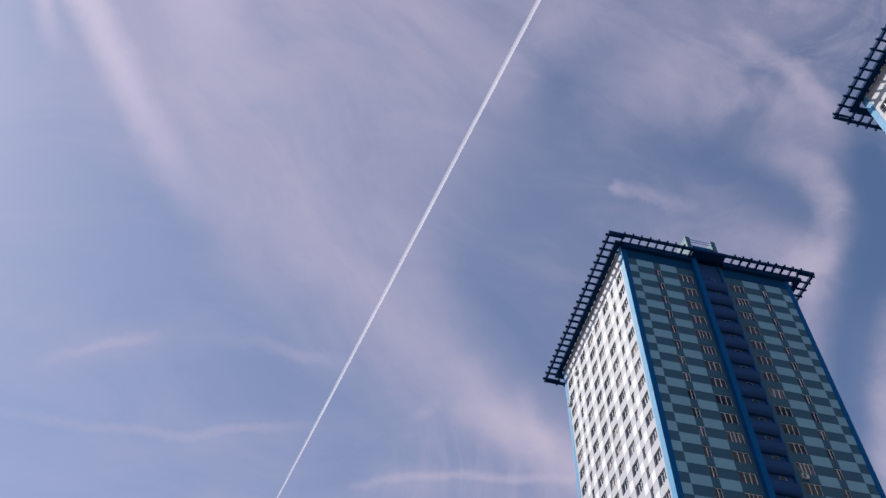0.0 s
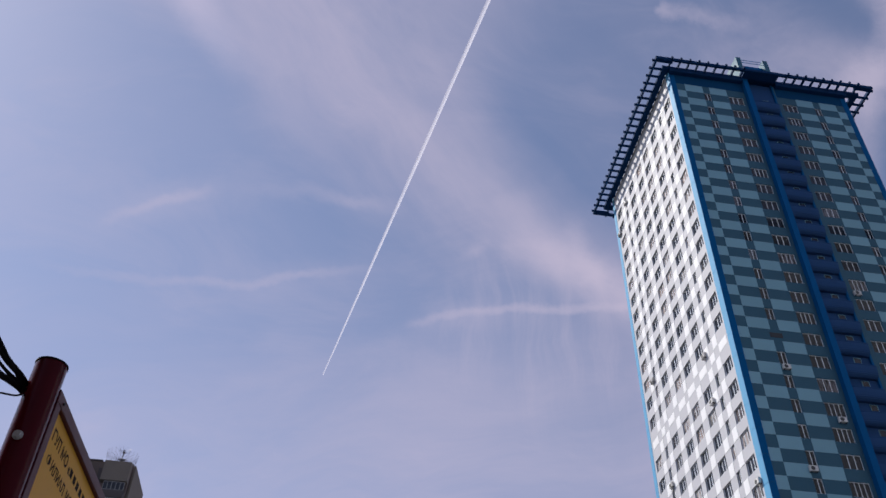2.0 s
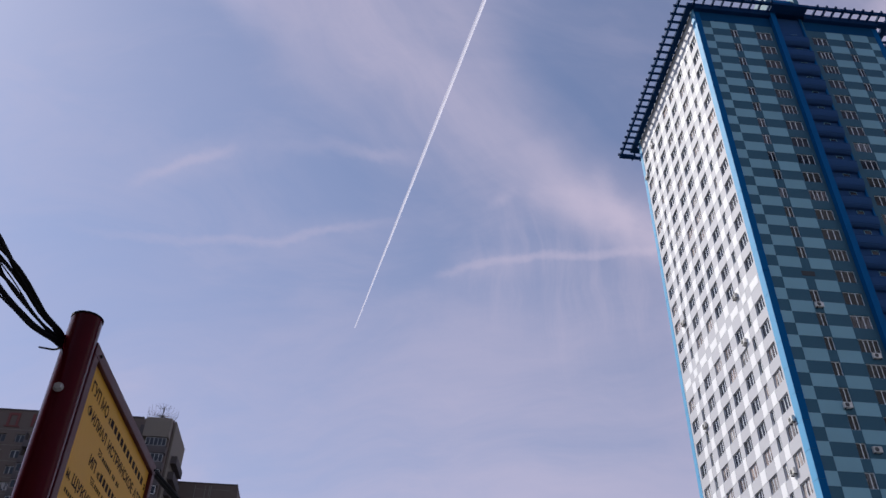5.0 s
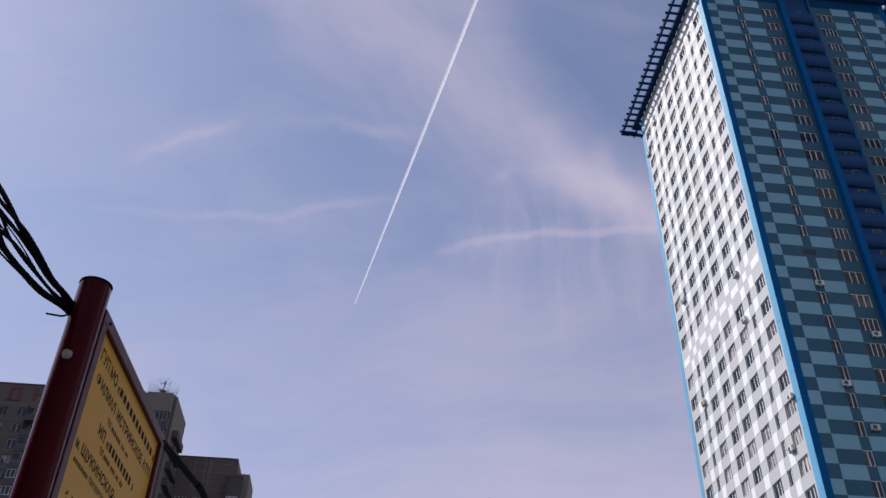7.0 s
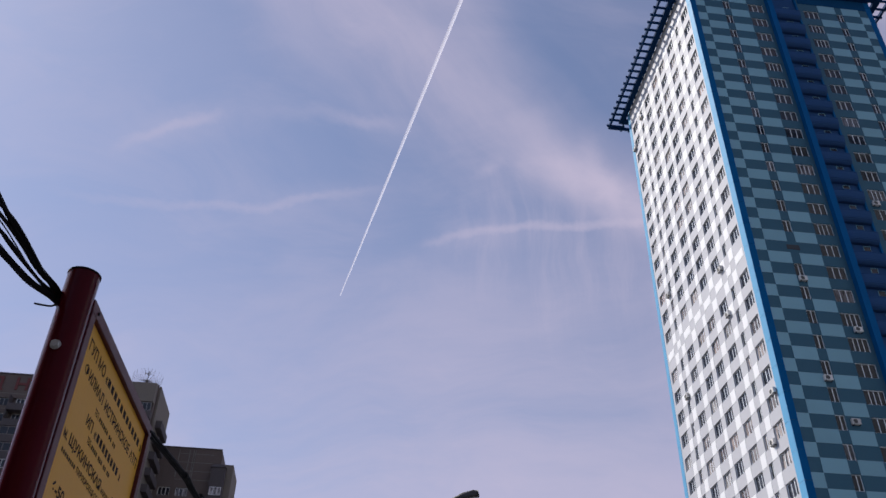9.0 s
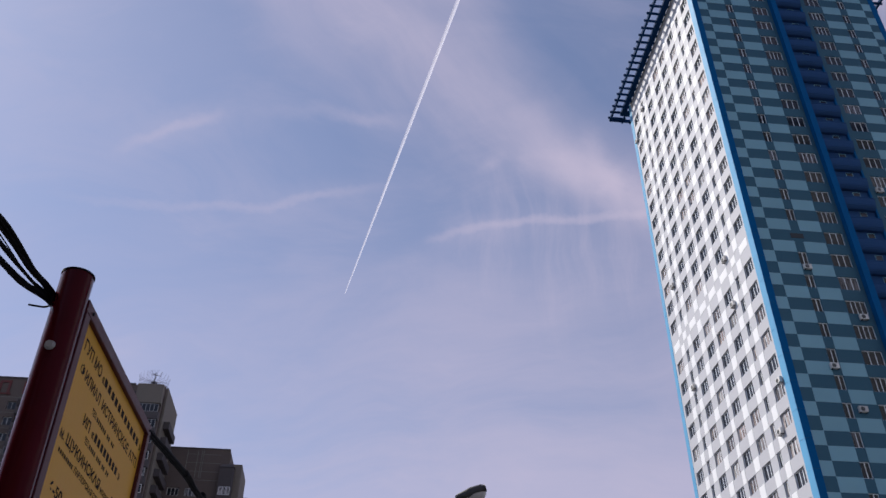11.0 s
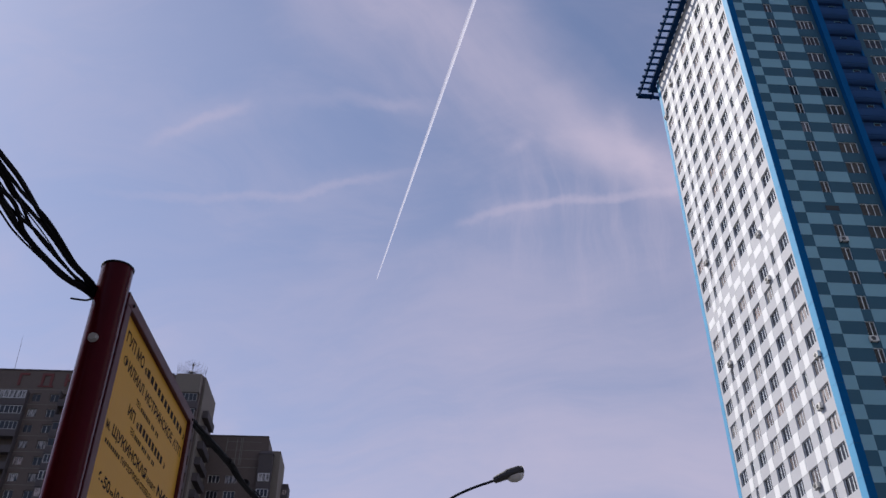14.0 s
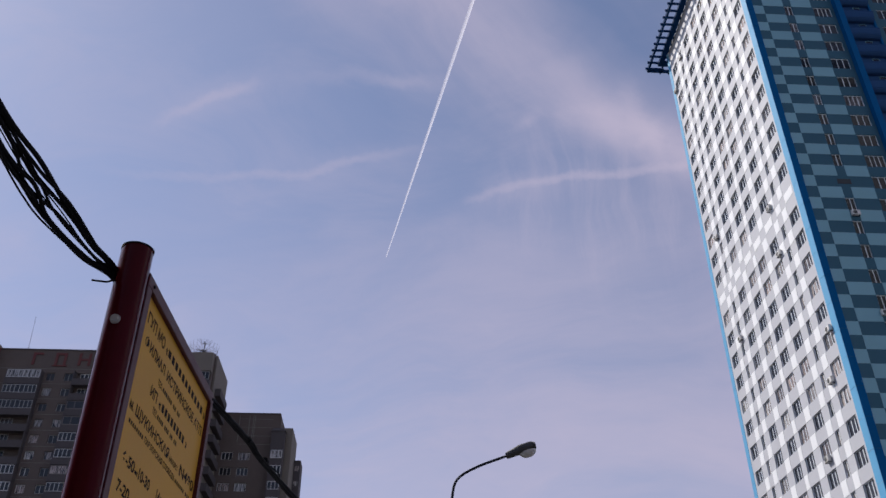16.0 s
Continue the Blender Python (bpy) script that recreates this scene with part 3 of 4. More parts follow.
    box(bm, -0.11, 0.11, -0.34, 2.5, -0.15, 0.15)
    rung = mesh_of("rung", bm, M_NAVY)
    count = int((X1 - X0 - 4.4) / 1.25)
    for j in range(count + 1):
        x = X0 + 2.2 + j * (X1 - X0 - 4.4) / count
        if not (L0 - 0.6 < x < L1 + 0.6):
            place("rung", rung, tower, pose(x, Y0, zc))
        place("rung", rung, tower, pose(x, Y1, zc, 0, 0, 180))
    count = int((Y1 - Y0 - 1.2) / 1.25)
    for j in range(count + 1):
        y = Y0 + 0.6 + j * (Y1 - Y0 - 1.2) / count
        place("rung", rung, tower, pose(X0, y, zc, 0, 0, -90))
        place("rung", rung, tower, pose(X1, y, zc, 0, 0, 90))
    # lift machine room on the roof
    z0, z1 = WALL_TOP, WALL_TOP + 8.6
    for x in (12.3, 16.4):
        box_part("fin", (x, x + 0.7, 2.0, 6.5, z0, z1), M_FIN, tower, "teal fin wall of the lift machine room")
    box_part("machine_room", (13.0, 16.4, 2.6, 6.4, z0, z1 - 1.1), M_BLUE, tower, "blue lift machine room")
    for z in (z1 - 0.45, z1 - 1.0):
        box_part("railing", (13.0, 16.4, 2.1, 2.16, z, z + 0.08), M_BLUE_LIT, tower, "light roof railing")
    return tower


tower_1 = checkered_tower((TX, TY, 0), "tall residential tower with white checks and teal checks")
tower_2 = copy_thing(tower_1, pose(TX + 21.2, TY - 54.2, 0))
tower_2["label"] = "second checkered tower with open navy roof frame"

# ---- air conditioners on the tower ----


def aircon_meshes():
    bm = bmesh.new()
    box(bm, -0.42, 0.42, -0.36, -0.06, -0.29, 0.29)
    bmesh.ops.bevel(bm, geom=bm.edges[:], offset=0.03, segments=2, affect="EDGES")
    body = mesh_of("casing", bm, M_AC)
    bm = bmesh.new()
    bmesh.ops.create_cone(bm, cap_ends=True, segments=20, radius1=0.22, radius2=0.20, depth=0.03, matrix=pose(-0.1, -0.37, 0, 90, 0, 0))
    fan = mesh_of("fan_grille", bm, M_AC_FAN)
    bm = bmesh.new()
    box(bm, -0.03, 0.03, -0.36, 0.0, -0.34, -0.29)
    arm = mesh_of("bracket", bm, M_STEEL)
    return body, fan, arm


AC_BODY, AC_FAN, AC_ARM = aircon_meshes()


def air_conditioner(m):
    ob = new("air_conditioner")
    ob.matrix_basis = m
    tagged(ob, "small white air conditioner unit hung on tower facade", "air conditioner", "air conditioners on the tower")
    place("casing", AC_BODY, ob)
    place("fan_grille", AC_FAN, ob)
    for x in (-0.3, 0.3):
        place("bracket", AC_ARM, ob, pose(x, 0, 0))


for y, z in ((20.5, 94.2), (24.4, 91.4), (21.2, 63.2), (6.9, 51.4), (1.50, 39.6), (3.5, 35.4), (7.6, 29.5), (20.5, 48.6), (6.6, 57.0)):
    air_conditioner(pose(TX, TY + y, z) @ SIDE)
for x, z in ((4.85, 51.7), (9.1, 46.1), (4.6, 40.5), (6.1, 36.2), (15.8, 62.7)):
    air_conditioner(pose(TX + x, TY, z))

# ---- older brown blocks behind ----
OLD_W, OLD_H = 1.5, 1.45
old_frame = {}
old_pane = {}
for key, wd, cuts in (("single", 1.5, (0.5,)), ("double", 2.0, (0.34, 0.67)), ("band", 5.6, (0.12, 0.24, 0.36, 0.5, 0.64, 0.76, 0.88)), ("short_band", 3.4, (0.2, 0.4, 0.6, 0.8))):
    old_frame[key] = (mesh_of("window", window_frame(wd, OLD_H, cuts, bar=0.09), M_OLD_FRAME), wd)
    old_frame["worn_" + key] = (mesh_of("window", window_frame(wd, OLD_H, cuts[1::2] or cuts, bar=0.11), M_WORN_FRAME), wd)
    old_pane[key] = old_pane["worn_" + key] = pane_mesh(wd, OLD_H, M_OLD_GLASS)


def old_window(parent, key, m):
    win = place("window", old_frame[key][0], parent, m)
    place("pane", old_pane[key], win)


def loggia_mesh(width, out):
    bm = bmesh.new()
    hw = width / 2
    box(bm, -hw, hw, -out, 0.0, -1.95, -0.75)
    box(bm, -hw, -hw + 0.14, -out, 0.0, -0.75, 0.76)
    box(bm, hw - 0.14, hw, -out, 0.0, -0.75, 0.76)
    bmesh.ops.remove_doubles(bm, verts=bm.verts[:], dist=0.001)
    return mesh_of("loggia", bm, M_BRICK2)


def brown_block_a():
    b = thing("apartment_block", (-70, 140.3, 0), "brown concrete panel block with glazed loggias and rooftop letters", "building", "brown blocks")
    top, rows = 71.4, [66.4 - 2.8 * k for k in range(23)]
    bays = [(2.4, "loggia"), (9.35, "single"), (12.45, "single"), (16.6, "loggia"), (21.5, "single"), (24.6, "single"), (29.0, "loggia")]
    cols, marks = [-4.0], []
    for x, kind in bays:
        half = 2.8 if kind == "loggia" else OLD_W / 2
        x = x + 2.9 if kind == "loggia" and x < 3 else x
        cols += [x - half, x + half]
        marks.append((x, kind))
    cols.append(37.0)
    zs = [0.0]
    for z in reversed(rows):
        zs += [z - OLD_H / 2, z + OLD_H / 2]
    zs.append(top)
    holes = {(2 * c + 1, 2 * r + 1) for c in range(len(bays)) for r in range(len(rows))}
    me = pierced_wall(cols, zs, holes, 0.3)
    me.materials.append(M_BRICK)
    place("wall", me, b, None, "brown grey panel front wall")
    box_part("wall", (-4.0, 37.0, 0.35, 11.1, 0, top - 0.3), M_BRICK, b)
    box_part("wall", (-45.0, -0.6, -1.4, 10.0, 0, top + 0.9), M_PALE, b, "projecting paler end of the block")
    shelf = loggia_mesh(5.9, 1.25)
    rnd = random.Random(4)
    for x, kind in marks:
        for z in rows:
            if kind == "loggia":
                place("loggia", shelf, b, pose(x, 0, z))
                if rnd.random() < 0.72:
                    old_window(b, "band" if rnd.random() < 0.68 else "worn_band", pose(x, -1.22, z))
                else:
                    old_window(b, "double", pose(x - 1.2, 0.2, z))
            else:
                old_window(b, "single" if rnd.random() < 0.8 else "worn_single", pose(x, 0.2, z))
    for k in range(24):
        z = 67.9 - 2.8 * k
        box_part("joint", (-0.5, 36.9, -0.012, 0.0, z - 0.03, z + 0.03), M_JOINT, b)
    # corner tower with its top loggia, and the end wall with stacked balconies
    box_part("corner_bay", (32.6, 36.9, -0.9, 0.0, 0, top - 0.75), M_BRICK, b, "brown corner bay")
    box_part("corner_parapet", (32.7, 37.0, -2.05, -0.9, 67.25, top - 0.7), M_PALE, b, "pale solid wall over the top corner loggia")
    for z in rows:
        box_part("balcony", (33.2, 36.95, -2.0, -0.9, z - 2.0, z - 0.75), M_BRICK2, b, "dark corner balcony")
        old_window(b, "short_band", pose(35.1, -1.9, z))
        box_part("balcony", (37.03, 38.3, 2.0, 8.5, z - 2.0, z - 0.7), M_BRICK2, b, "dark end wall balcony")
    # Stands proud of the wall; the darker concrete imitates a recess's shade.
    box_part("recess_shade_strip", (31.6, 32.6, -0.25, 0.0, 0, top - 1.3), M_BRICK2, b, "raised strip with a recess's shade in its dark colour")
    box_part("fin", (36.95, 37.30, 0.4, 11.1, 40.0, top - 0.1), M_PALE, b, "end fin wall")
    # rooftop letters stand as plain bars
    for x0, x1, bars in ((-1.9, 0.4, "nw"), (5.6, 7.3, "nt"), (9.5, 11.4, "nwtb"), (13.5, 15.6, "nwm")):
        base, front = 68.6, -1.56 if x0 < 0 else -0.16
        spans = {"n": (x0, x0 + 0.42, base, base + 2.3), "w": (x1 - 0.42, x1, base, base + 2.3), "t": (x0 + 0.42, x1 - (0.42 if "w" in bars else 0.0), base + 1.9, base + 2.3),
                 "b": (x0 - 0.3, x1 + 0.3, base - 0.25, base - 0.02), "m": (x0 + 0.42, x1 - 0.42, base + 0.9, base + 1.3)}
        for key in bars:
            xa, xb, za, zb = spans[key]
            box_part("letter_bar", (xa, xb, front, front + 0.13, za, zb), M_RED, b, "faded red letter bar")
    box_part("parapet", (-0.5, 31.8, -0.12, 0.3, top, top + 0.25), M_BRICK2, b)
    return b


def brown_block_b():
    b = thing("apartment_block", (-33, 151.4, 0), "brown panel block with stepped roof and paired windows", "building", "brown blocks")
    top, rows = 64.9, [56.9 - 2.83 * k for k in range(20)]
    spots = [(2.1, "double"), (5.1, "double")]
    cols = [-4.0]
    for x, kind in spots:
        cols += [x - 1.0, x + 1.0]
    cols.append(11.0)
    zs = [0.0]
    for z in reversed(rows):
        zs += [z - OLD_H / 2, z + OLD_H / 2]
    zs.append(top)
    me = pierced_wall(cols, zs, {(2 * c + 1, 2 * r + 1) for c in range(2) for r in range(len(rows))}, 0.3)
    me.materials.append(M_BRICK)
    place("wall", me, b, None, "brown grey panel front wall")
    box_part("wall", (-4.0, 11.0, 0.35, 9.0, 0, top - 0.2), M_BRICK, b)
    for x, kind in spots:
        for z in rows:
            old_window(b, kind, pose(x, 0.2, z))
    # bay with a pitched cap
    bm = bmesh.new()
    box(bm, 9.75, 12.15, -1.3, 0.0, 0, 61.2)
    part("bay", bm, M_BRICK2, b, "dark projecting bay")
    bm = bmesh.new()
    vs = [bm.verts.new(p) for p in ((9.6, -1.45, 61.2), (12.3, -1.45, 61.2), (12.3, 0, 61.2), (9.6, 0, 61.2), (10.1, -1.0, 61.9), (11.8, -1.0, 61.9), (11.8, 0, 61.9), (10.1, 0, 61.9))]
    for q in ((0, 1, 5, 4), (1, 2, 6, 5), (3, 0, 4, 7), (4, 5, 6, 7), (3, 2, 1, 0)):
        bm.faces.new([vs[k] for k in q])
    part("bay_cap", bm, M_BRICK2, b, "dark sheet metal cap")
    for z in rows:
        old_window(b, "double", pose(10.98, -1.36, z))
    box_part("side_block", (11.0, 13.3, 0.3, 8.0, 0, 62.4), M_PALE, b, "lower side block")
    box_part("stair_tower", (13.3, 14.5, 6.5, 10.0, 0, 58.6), M_BRICK2, b, "lower rear stair tower")
    for k in range(8):
        z = 57.0 - 2.83 * k
        box_part("stair_window", (13.5, 14.3, 6.47, 6.5, z - 0.45, z + 0.45), M_OLD_GLASS, b, "grey stair window")
    for k in range(4):
        z = 63.9 - 1.6 * k
        box_part("joint", (3.6, 9.6, -0.012, 0.0, z - 0.03, z + 0.03), M_JOINT, b)
    for x in (5.3, 6.0, 6.3, 3.5):
        box_part("pipe", (x, x + 0.08, -0.1, 0.0, 59.5, 64.6), M_JOINT, b)
    box_part("vent_hood", (6.8, 9.0, 1.0, 4.0, top - 0.2, top + 0.45), M_BRICK2, b)
    box_part("parapet", (-3.9, 10.9, -0.1, 0.3, top, top + 0.2), M_BRICK2, b)
    return b


brown_block_a()
brown_block_b()

# ---- antenna and mast on the roof ----


def rooftop_antenna():
    a = thing("rooftop_antenna", (-35.7, 141.9, 71.2), "umbrella shaped metal antenna array on concrete roof", "antenna")
    bm = bmesh.new()
    tube(bm, [(0, 0, 0), (0, 0, 3.5)], 0.07, 8)
    part("mast", bm, M_ANT, a)
    bm = bmesh.new()
    bmesh.ops.create_icosphere(bm, subdivisions=2, radius=0.32, matrix=pose(0, 0, 1.5))
    part("hub", bm, M_ANT, a)
    for s in (-1.1, -0.4, 0.4, 1.1):
        bm = bmesh.new()
        tube(bm, [(s, -0.3, 0), (s * 0.35, 0, 1.5)], 0.05, 6)
        part("strut", bm, M_ANT, a)
    for k in range(20):
        an = math.tau * k / 20
        c, s = math.cos(an), math.sin(an)
        bm = bmesh.new()
        tube(bm, [(0.3 * c, 0.3 * s, 1.6), (1.6 * c, 1.6 * s, 1.68), (2.5 * c, 2.5 * s, 1.86), (2.62 * c, 2.62 * s, 2.7)], [0.032, 0.028, 0.022, 0.018], 5)
        part("arm", bm, M_ANT, a)
        bm = bmesh.new()
        tube(bm, [(2.4 * c, 2.4 * s, 1.0), (2.5 * c, 2.5 * s, 1.86)], 0.015, 5)
        part("dipole", bm, M_ANT, a)
    for k in range(10):
        an = math.tau * (k + 0.5) / 10
        c, s = math.cos(an), math.sin(an)
        bm = bmesh.new()
        tube(bm, [(0, 0, 3.0), (0.8 * c, 0.8 * s, 3.15), (1.3 * c, 1.3 * s, 3.5)], [0.026, 0.022, 0.016], 5)
        part("upper_arm", bm, M_ANT, a)


rooftop_antenna()
rod = thing("mast", (-66.5, 142.2, 71.2), "thin leaning metal mast on the block's roof", "antenna mast")
bm = bmesh.new()
tube(bm, [(0, 0, 0), (-0.35, 0, 8.0)], [0.04, 0.02], 6)
part("rod", bm, M_ANT, rod)

# ---- street lamp ----
lamp = thing("street_lamp", (1.19, 19.97, 0), "grey street lamp with curved arm and clear bowl", "street lamp")
bm = bmesh.new()
arm_path = smooth_path([(0, 0, 0), (0, 0, 4.0), (0, 0, 7.4), (0.02, 0, 8.0), (0.15, 0, 8.42), (0.62, -0.04, 8.71), (1.32, -0.12, 8.96)], 8)
tube(bm, arm_path, [0.085 if p.z < 5 else 0.085 - 0.053 * min(1, (p.z - 5) / 2.4) for p in arm_path], 12)
part("mast", bm, M_STEEL, lamp, "dark curved steel mast", smooth=True)
tilt = pose(1.32, -0.12, 8.96, 0, -16, -8)
bm = bmesh.new()
sect = [(-0.02, 0.07, 0.085, -0.02), (0.02, 0.085, 0.105, -0.02), (0.26, 0.10, 0.135, 0.0), (0.34, 0.13, 0.155, 0.0), (0.62, 0.135, 0.15, 0.005), (0.73, 0.09, 0.10, 0.02)]
rings = []
for x, hw, hh, zc in sect:
    rings.append([bm.verts.new((x, hw * math.copysign(abs(math.cos(a)) ** 0.6, math.cos(a)), zc + hh * (math.copysign(abs(math.sin(a)) ** 0.6, math.sin(a)) if math.sin(a) > 0 else 0.45 * math.sin(a))))
                  for a in (math.tau * j / 16 for j in range(16))])
for p, q in zip(rings, rings[1:]):
    for j in range(16):
        bm.faces.new((p[j], p[(j + 1) % 16], q[(j + 1) % 16], q[j]))
bm.faces.new(rings[0])
bm.faces.new(rings[-1][::-1])
part("housing", bm, M_LAMP, lamp, "dark weathered lamp housing", smooth=True, m=tilt)
bm = bmesh.new()
bmesh.ops.create_uvsphere(bm, u_segments=20, v_segments=12, radius=1.0, matrix=pose(0.50, 0, -0.045) @ Matrix.Diagonal((0.21, 0.125, 0.15, 1)))
bmesh.ops.delete(bm, geom=[v for v in bm.verts if v.co.z > -0.03], context="VERTS")
part("bowl", bm, M_LAMP_GLASS, lamp, "milky glass bowl", smooth=True, m=tilt)

# ---- bus stop sign ----
PX, PY, PTOP, PR = -0.8806, 2.3953, 3.154, 0.050
sign = thing("bus_stop_sign", (PX, PY, 0), "maroon steel pole with yellow bus timetable board", "sign")
bm = bmesh.new()
n = 40
outer = [[bm.verts.new((r * math.cos(math.tau * j / n), r * math.sin(math.tau * j / n), z)) for j in range(n)] for r, z in ((PR, 0), (PR, PTOP - 0.004), (PR - 0.002, PTOP), (PR - 0.006, PTOP), (PR - 0.006, PTOP - 0.05))]
for a, b in zip(outer, outer[1:]):
    for j in range(n):
        bm.faces.new((a[j], a[(j + 1) % n], b[(j + 1) % n], b[j]))
bm.faces.new(outer[-1])
part("pole", bm, M_POLE, sign, "glossy maroon painted steel pole", smooth=True)
bm = bmesh.new()
bmesh.ops.create_cone(bm, cap_ends=True, segments=48, radius1=PR + 0.0015, radius2=PR + 0.0015, depth=0.006, matrix=pose(0, 0, PTOP - 0.001))
part("cap", bm, M_CABLE, sign, "black plastic end cap")
# bolt
bolt_m = pose(-0.0017, -0.0500, 2.8733, 90, 0, -2)
bm = bmesh.new()
bmesh.ops.create_cone(bm, cap_ends=True, segments=6, radius1=0.0125, radius2=0.0115, depth=0.011, matrix=pose(0, 0, 0.008))
bolt = part("bolt", bm, M_ZINC, sign, "zinc hexagon bolt", m=bolt_m)
bm = bmesh.new()
bmesh.ops.create_cone(bm, cap_ends=True, segments=24, radius1=0.0155, radius2=0.0155, depth=0.003, matrix=pose(0, 0, 0.0015))
part("washer", bm, M_ZINC, bolt)

# board: local x along the board, y up, z out of its face
NEAR, FAR = Vector((-0.830, 2.413, 0)), Vector((-0.788, 3.366, 0))
run = (FAR - NEAR).normalized()
out = Vector((run.y, -run.x, 0))
LONG, B_TOP, B_LOW = (FAR - NEAR).length, 3.082, 1.95
base = NEAR - Vector((PX, PY, 0))
board_m = Matrix(((run.x, 0, out.x, base.x), (run.y, 0, out.y, base.y), (0, 1, 0, 0), (0, 0, 0, 1)))


def board_part(name, x0, x1, z0, z1, y0, y1, mat, label="", bevel=0.0):
    bm = bmesh.new()
    box(bm, x0, x1, z0, z1, y0, y1)
    if bevel:
        bmesh.ops.bevel(bm, geom=bm.edges[:], offset=bevel, segments=2, affect="EDGES")
    return part(name, bm, mat, sign, label, m=board_m)


board_part("plate", 0.02, LONG - 0.02, B_LOW + 0.02, B_TOP - 0.02, -0.019, -0.015, M_YELLOW, "yellow enamel plate")
board_part("back_plate", 0.01, LONG - 0.01, B_LOW + 0.01, B_TOP - 0.01, -0.026, -0.020, M_FRAME)
FW = 0.042
board_part("frame_bar", 0.0, LONG, B_TOP - FW, B_TOP, -0.028, 0.0, M_FRAME, "maroon top frame bar", 0.002)
board_part("frame_bar", 0.0, LONG, B_LOW, B_LOW + FW, -0.028, 0.0, M_FRAME, "maroon bottom frame bar", 0.002)
board_part("frame_bar", 0.0, 0.045, B_LOW + FW, B_TOP - FW, -0.028, 0.0, M_FRAME, "maroon upright frame bar", 0.002)
board_part("frame_bar", LONG - 0.036, LONG, B_LOW + FW, B_TOP - FW, -0.028, 0.0, M_FRAME, "maroon upright frame bar", 0.002)
for zb in (B_TOP - 0.2, B_LOW + 0.2):
    board_part("bracket", -0.035, 0.012, zb - 0.03, zb + 0.03, -0.034, -0.027, M_FRAME, "short bracket to the pole")
for xs, zs_ in ((0.055, B_TOP - 0.022), (LONG - 0.02, B_TOP - 0.024)):
    bm = bmesh.new()
    bmesh.ops.create_cone(bm, cap_ends=True, segments=12, radius1=0.006, radius2=0.005, depth=0.004, matrix=pose(xs, zs_, 0.002))
    part("rivet", bm, M_CABLE, sign, "dark rivet head", m=board_m)


def lettering(text, x0, x1, z0, cap):
    """One line of text fitted between x0 and x1 with the given cap height."""
    cu = bpy.data.curves.new("lettering", "FONT")
    cu.body, cu.size, cu.extrude, cu.offset = text, 1.0, 0.0, 0.0 if "Ф" in text else 0.028
    tmp = bpy.data.objects.new("lettering", cu)
    scene.collection.objects.link(tmp)
    dg = bpy.context.evaluated_depsgraph_get()
    me = bpy.data.meshes.new_from_object(tmp.evaluated_get(dg))
    bpy.data.objects.remove(tmp)
    co = np.empty(len(me.vertices) * 3)
    me.vertices.foreach_get("co", co)
    co = co.reshape(-1, 3)
    lo, hi = co.min(0), co.max(0)
    tall = 0.70
    co[:, 0] = x0 + (co[:, 0] - lo[0]) / (hi[0] - lo[0]) * (x1 - x0)
    co[:, 1] = z0 + co[:, 1] / tall * cap
    co[:, 2] = -0.0145
    # one object for each letter: islands of the mesh whose spans overlap belong together
    faces = [tuple(p.vertices) for p in me.polygons]
    root = list(range(len(co)))

    def find(k):
        while root[k] != k:
            root[k] = root[root[k]]
            k = root[k]
        return k

    for f in faces:
        for k in f[1:]:
            root[find(k)] = find(f[0])
    islands = {}
    for f in faces:
        islands.setdefault(find(f[0]), []).append(f)
    spans = sorted(((min(co[k, 0] for f in fs for k in f), max(co[k, 0] for f in fs for k in f), fs) for fs in islands.values()), key=lambda q: q[0])
    letters = []
    for a, b, fs in spans:
        if letters and a < letters[-1][1] - 0.25 * (b - a):
            letters[-1] = (letters[-1][0], max(b, letters[-1][1]), letters[-1][2] + fs)
        else:
            letters.append((a, b, fs))
    bpy.data.meshes.remove(me)
    for a, b, fs in letters:
        used = sorted({k for f in fs for k in f})
        at = {k: i for i, k in enumerate(used)}
        lm = bpy.data.meshes.new("letter")
        lm.from_pydata([tuple(co[k]) for k in used], [], [[at[k] for k in f] for f in fs])
        lm.materials.append(M_INK)
        place("letter", lm, sign, board_m)


def bar_line(x0, x1, z0, high, words):
    """Writing that cannot be told, as plain letter-sized bars with word gaps."""
    letters = sum(words) + 0.8 * (len(words) - 1)
    pitch = (x1 - x0) / letters
    x = x0
    bm = bmesh.new()
    box(bm, 0.0, pitch * 0.62, 0.0, high, -0.0149, -0.0143)
    me = mesh_of("writing_bar", bm, M_INK)
    for wd in words:
        for _ in range(wd):
            place("writing_bar", me, sign, board_m @ pose(x, z0, 0))
            x += pitch
        x += 0.8 * pitch


lettering("ГУП МО", 0.098, 0.300, 2.958, 0.038)
lettering("«", 0.320, 0.345, 2.958, 0.034)
bar_line(0.352, 0.880, 2.960, 0.028, (11,))
lettering("»", 0.887, 0.908, 2.958, 0.034)
lettering("Ф", 0.113, 0.160, 2.885, 0.034)
lettering("ИЛИАЛ", 0.167, 0.350, 2.885, 0.034)
lettering("ИСТРИНСКОЕ", 0.378, 0.762, 2.885, 0.034)
lettering("АТП", 0.780, 0.895, 2.885, 0.034)
lettering("ТЕЛ.", 0.305, 0.355, 2.833, 0.020)
bar_line(0.365, 0.60, 2.834, 0.015, (6, 2, 2))
lettering("ИП", 0.250, 0.325, 2.772, 0.034)
lettering("«", 0.350, 0.378, 2.772, 0.032)
bar_line(0.388, 0.705, 2.773, 0.028, (8,))
lettering("»", 0.715, 0.738, 2.772, 0.032)
lettering("ТЕЛ.", 0.303, 0.352, 2.733, 0.020)
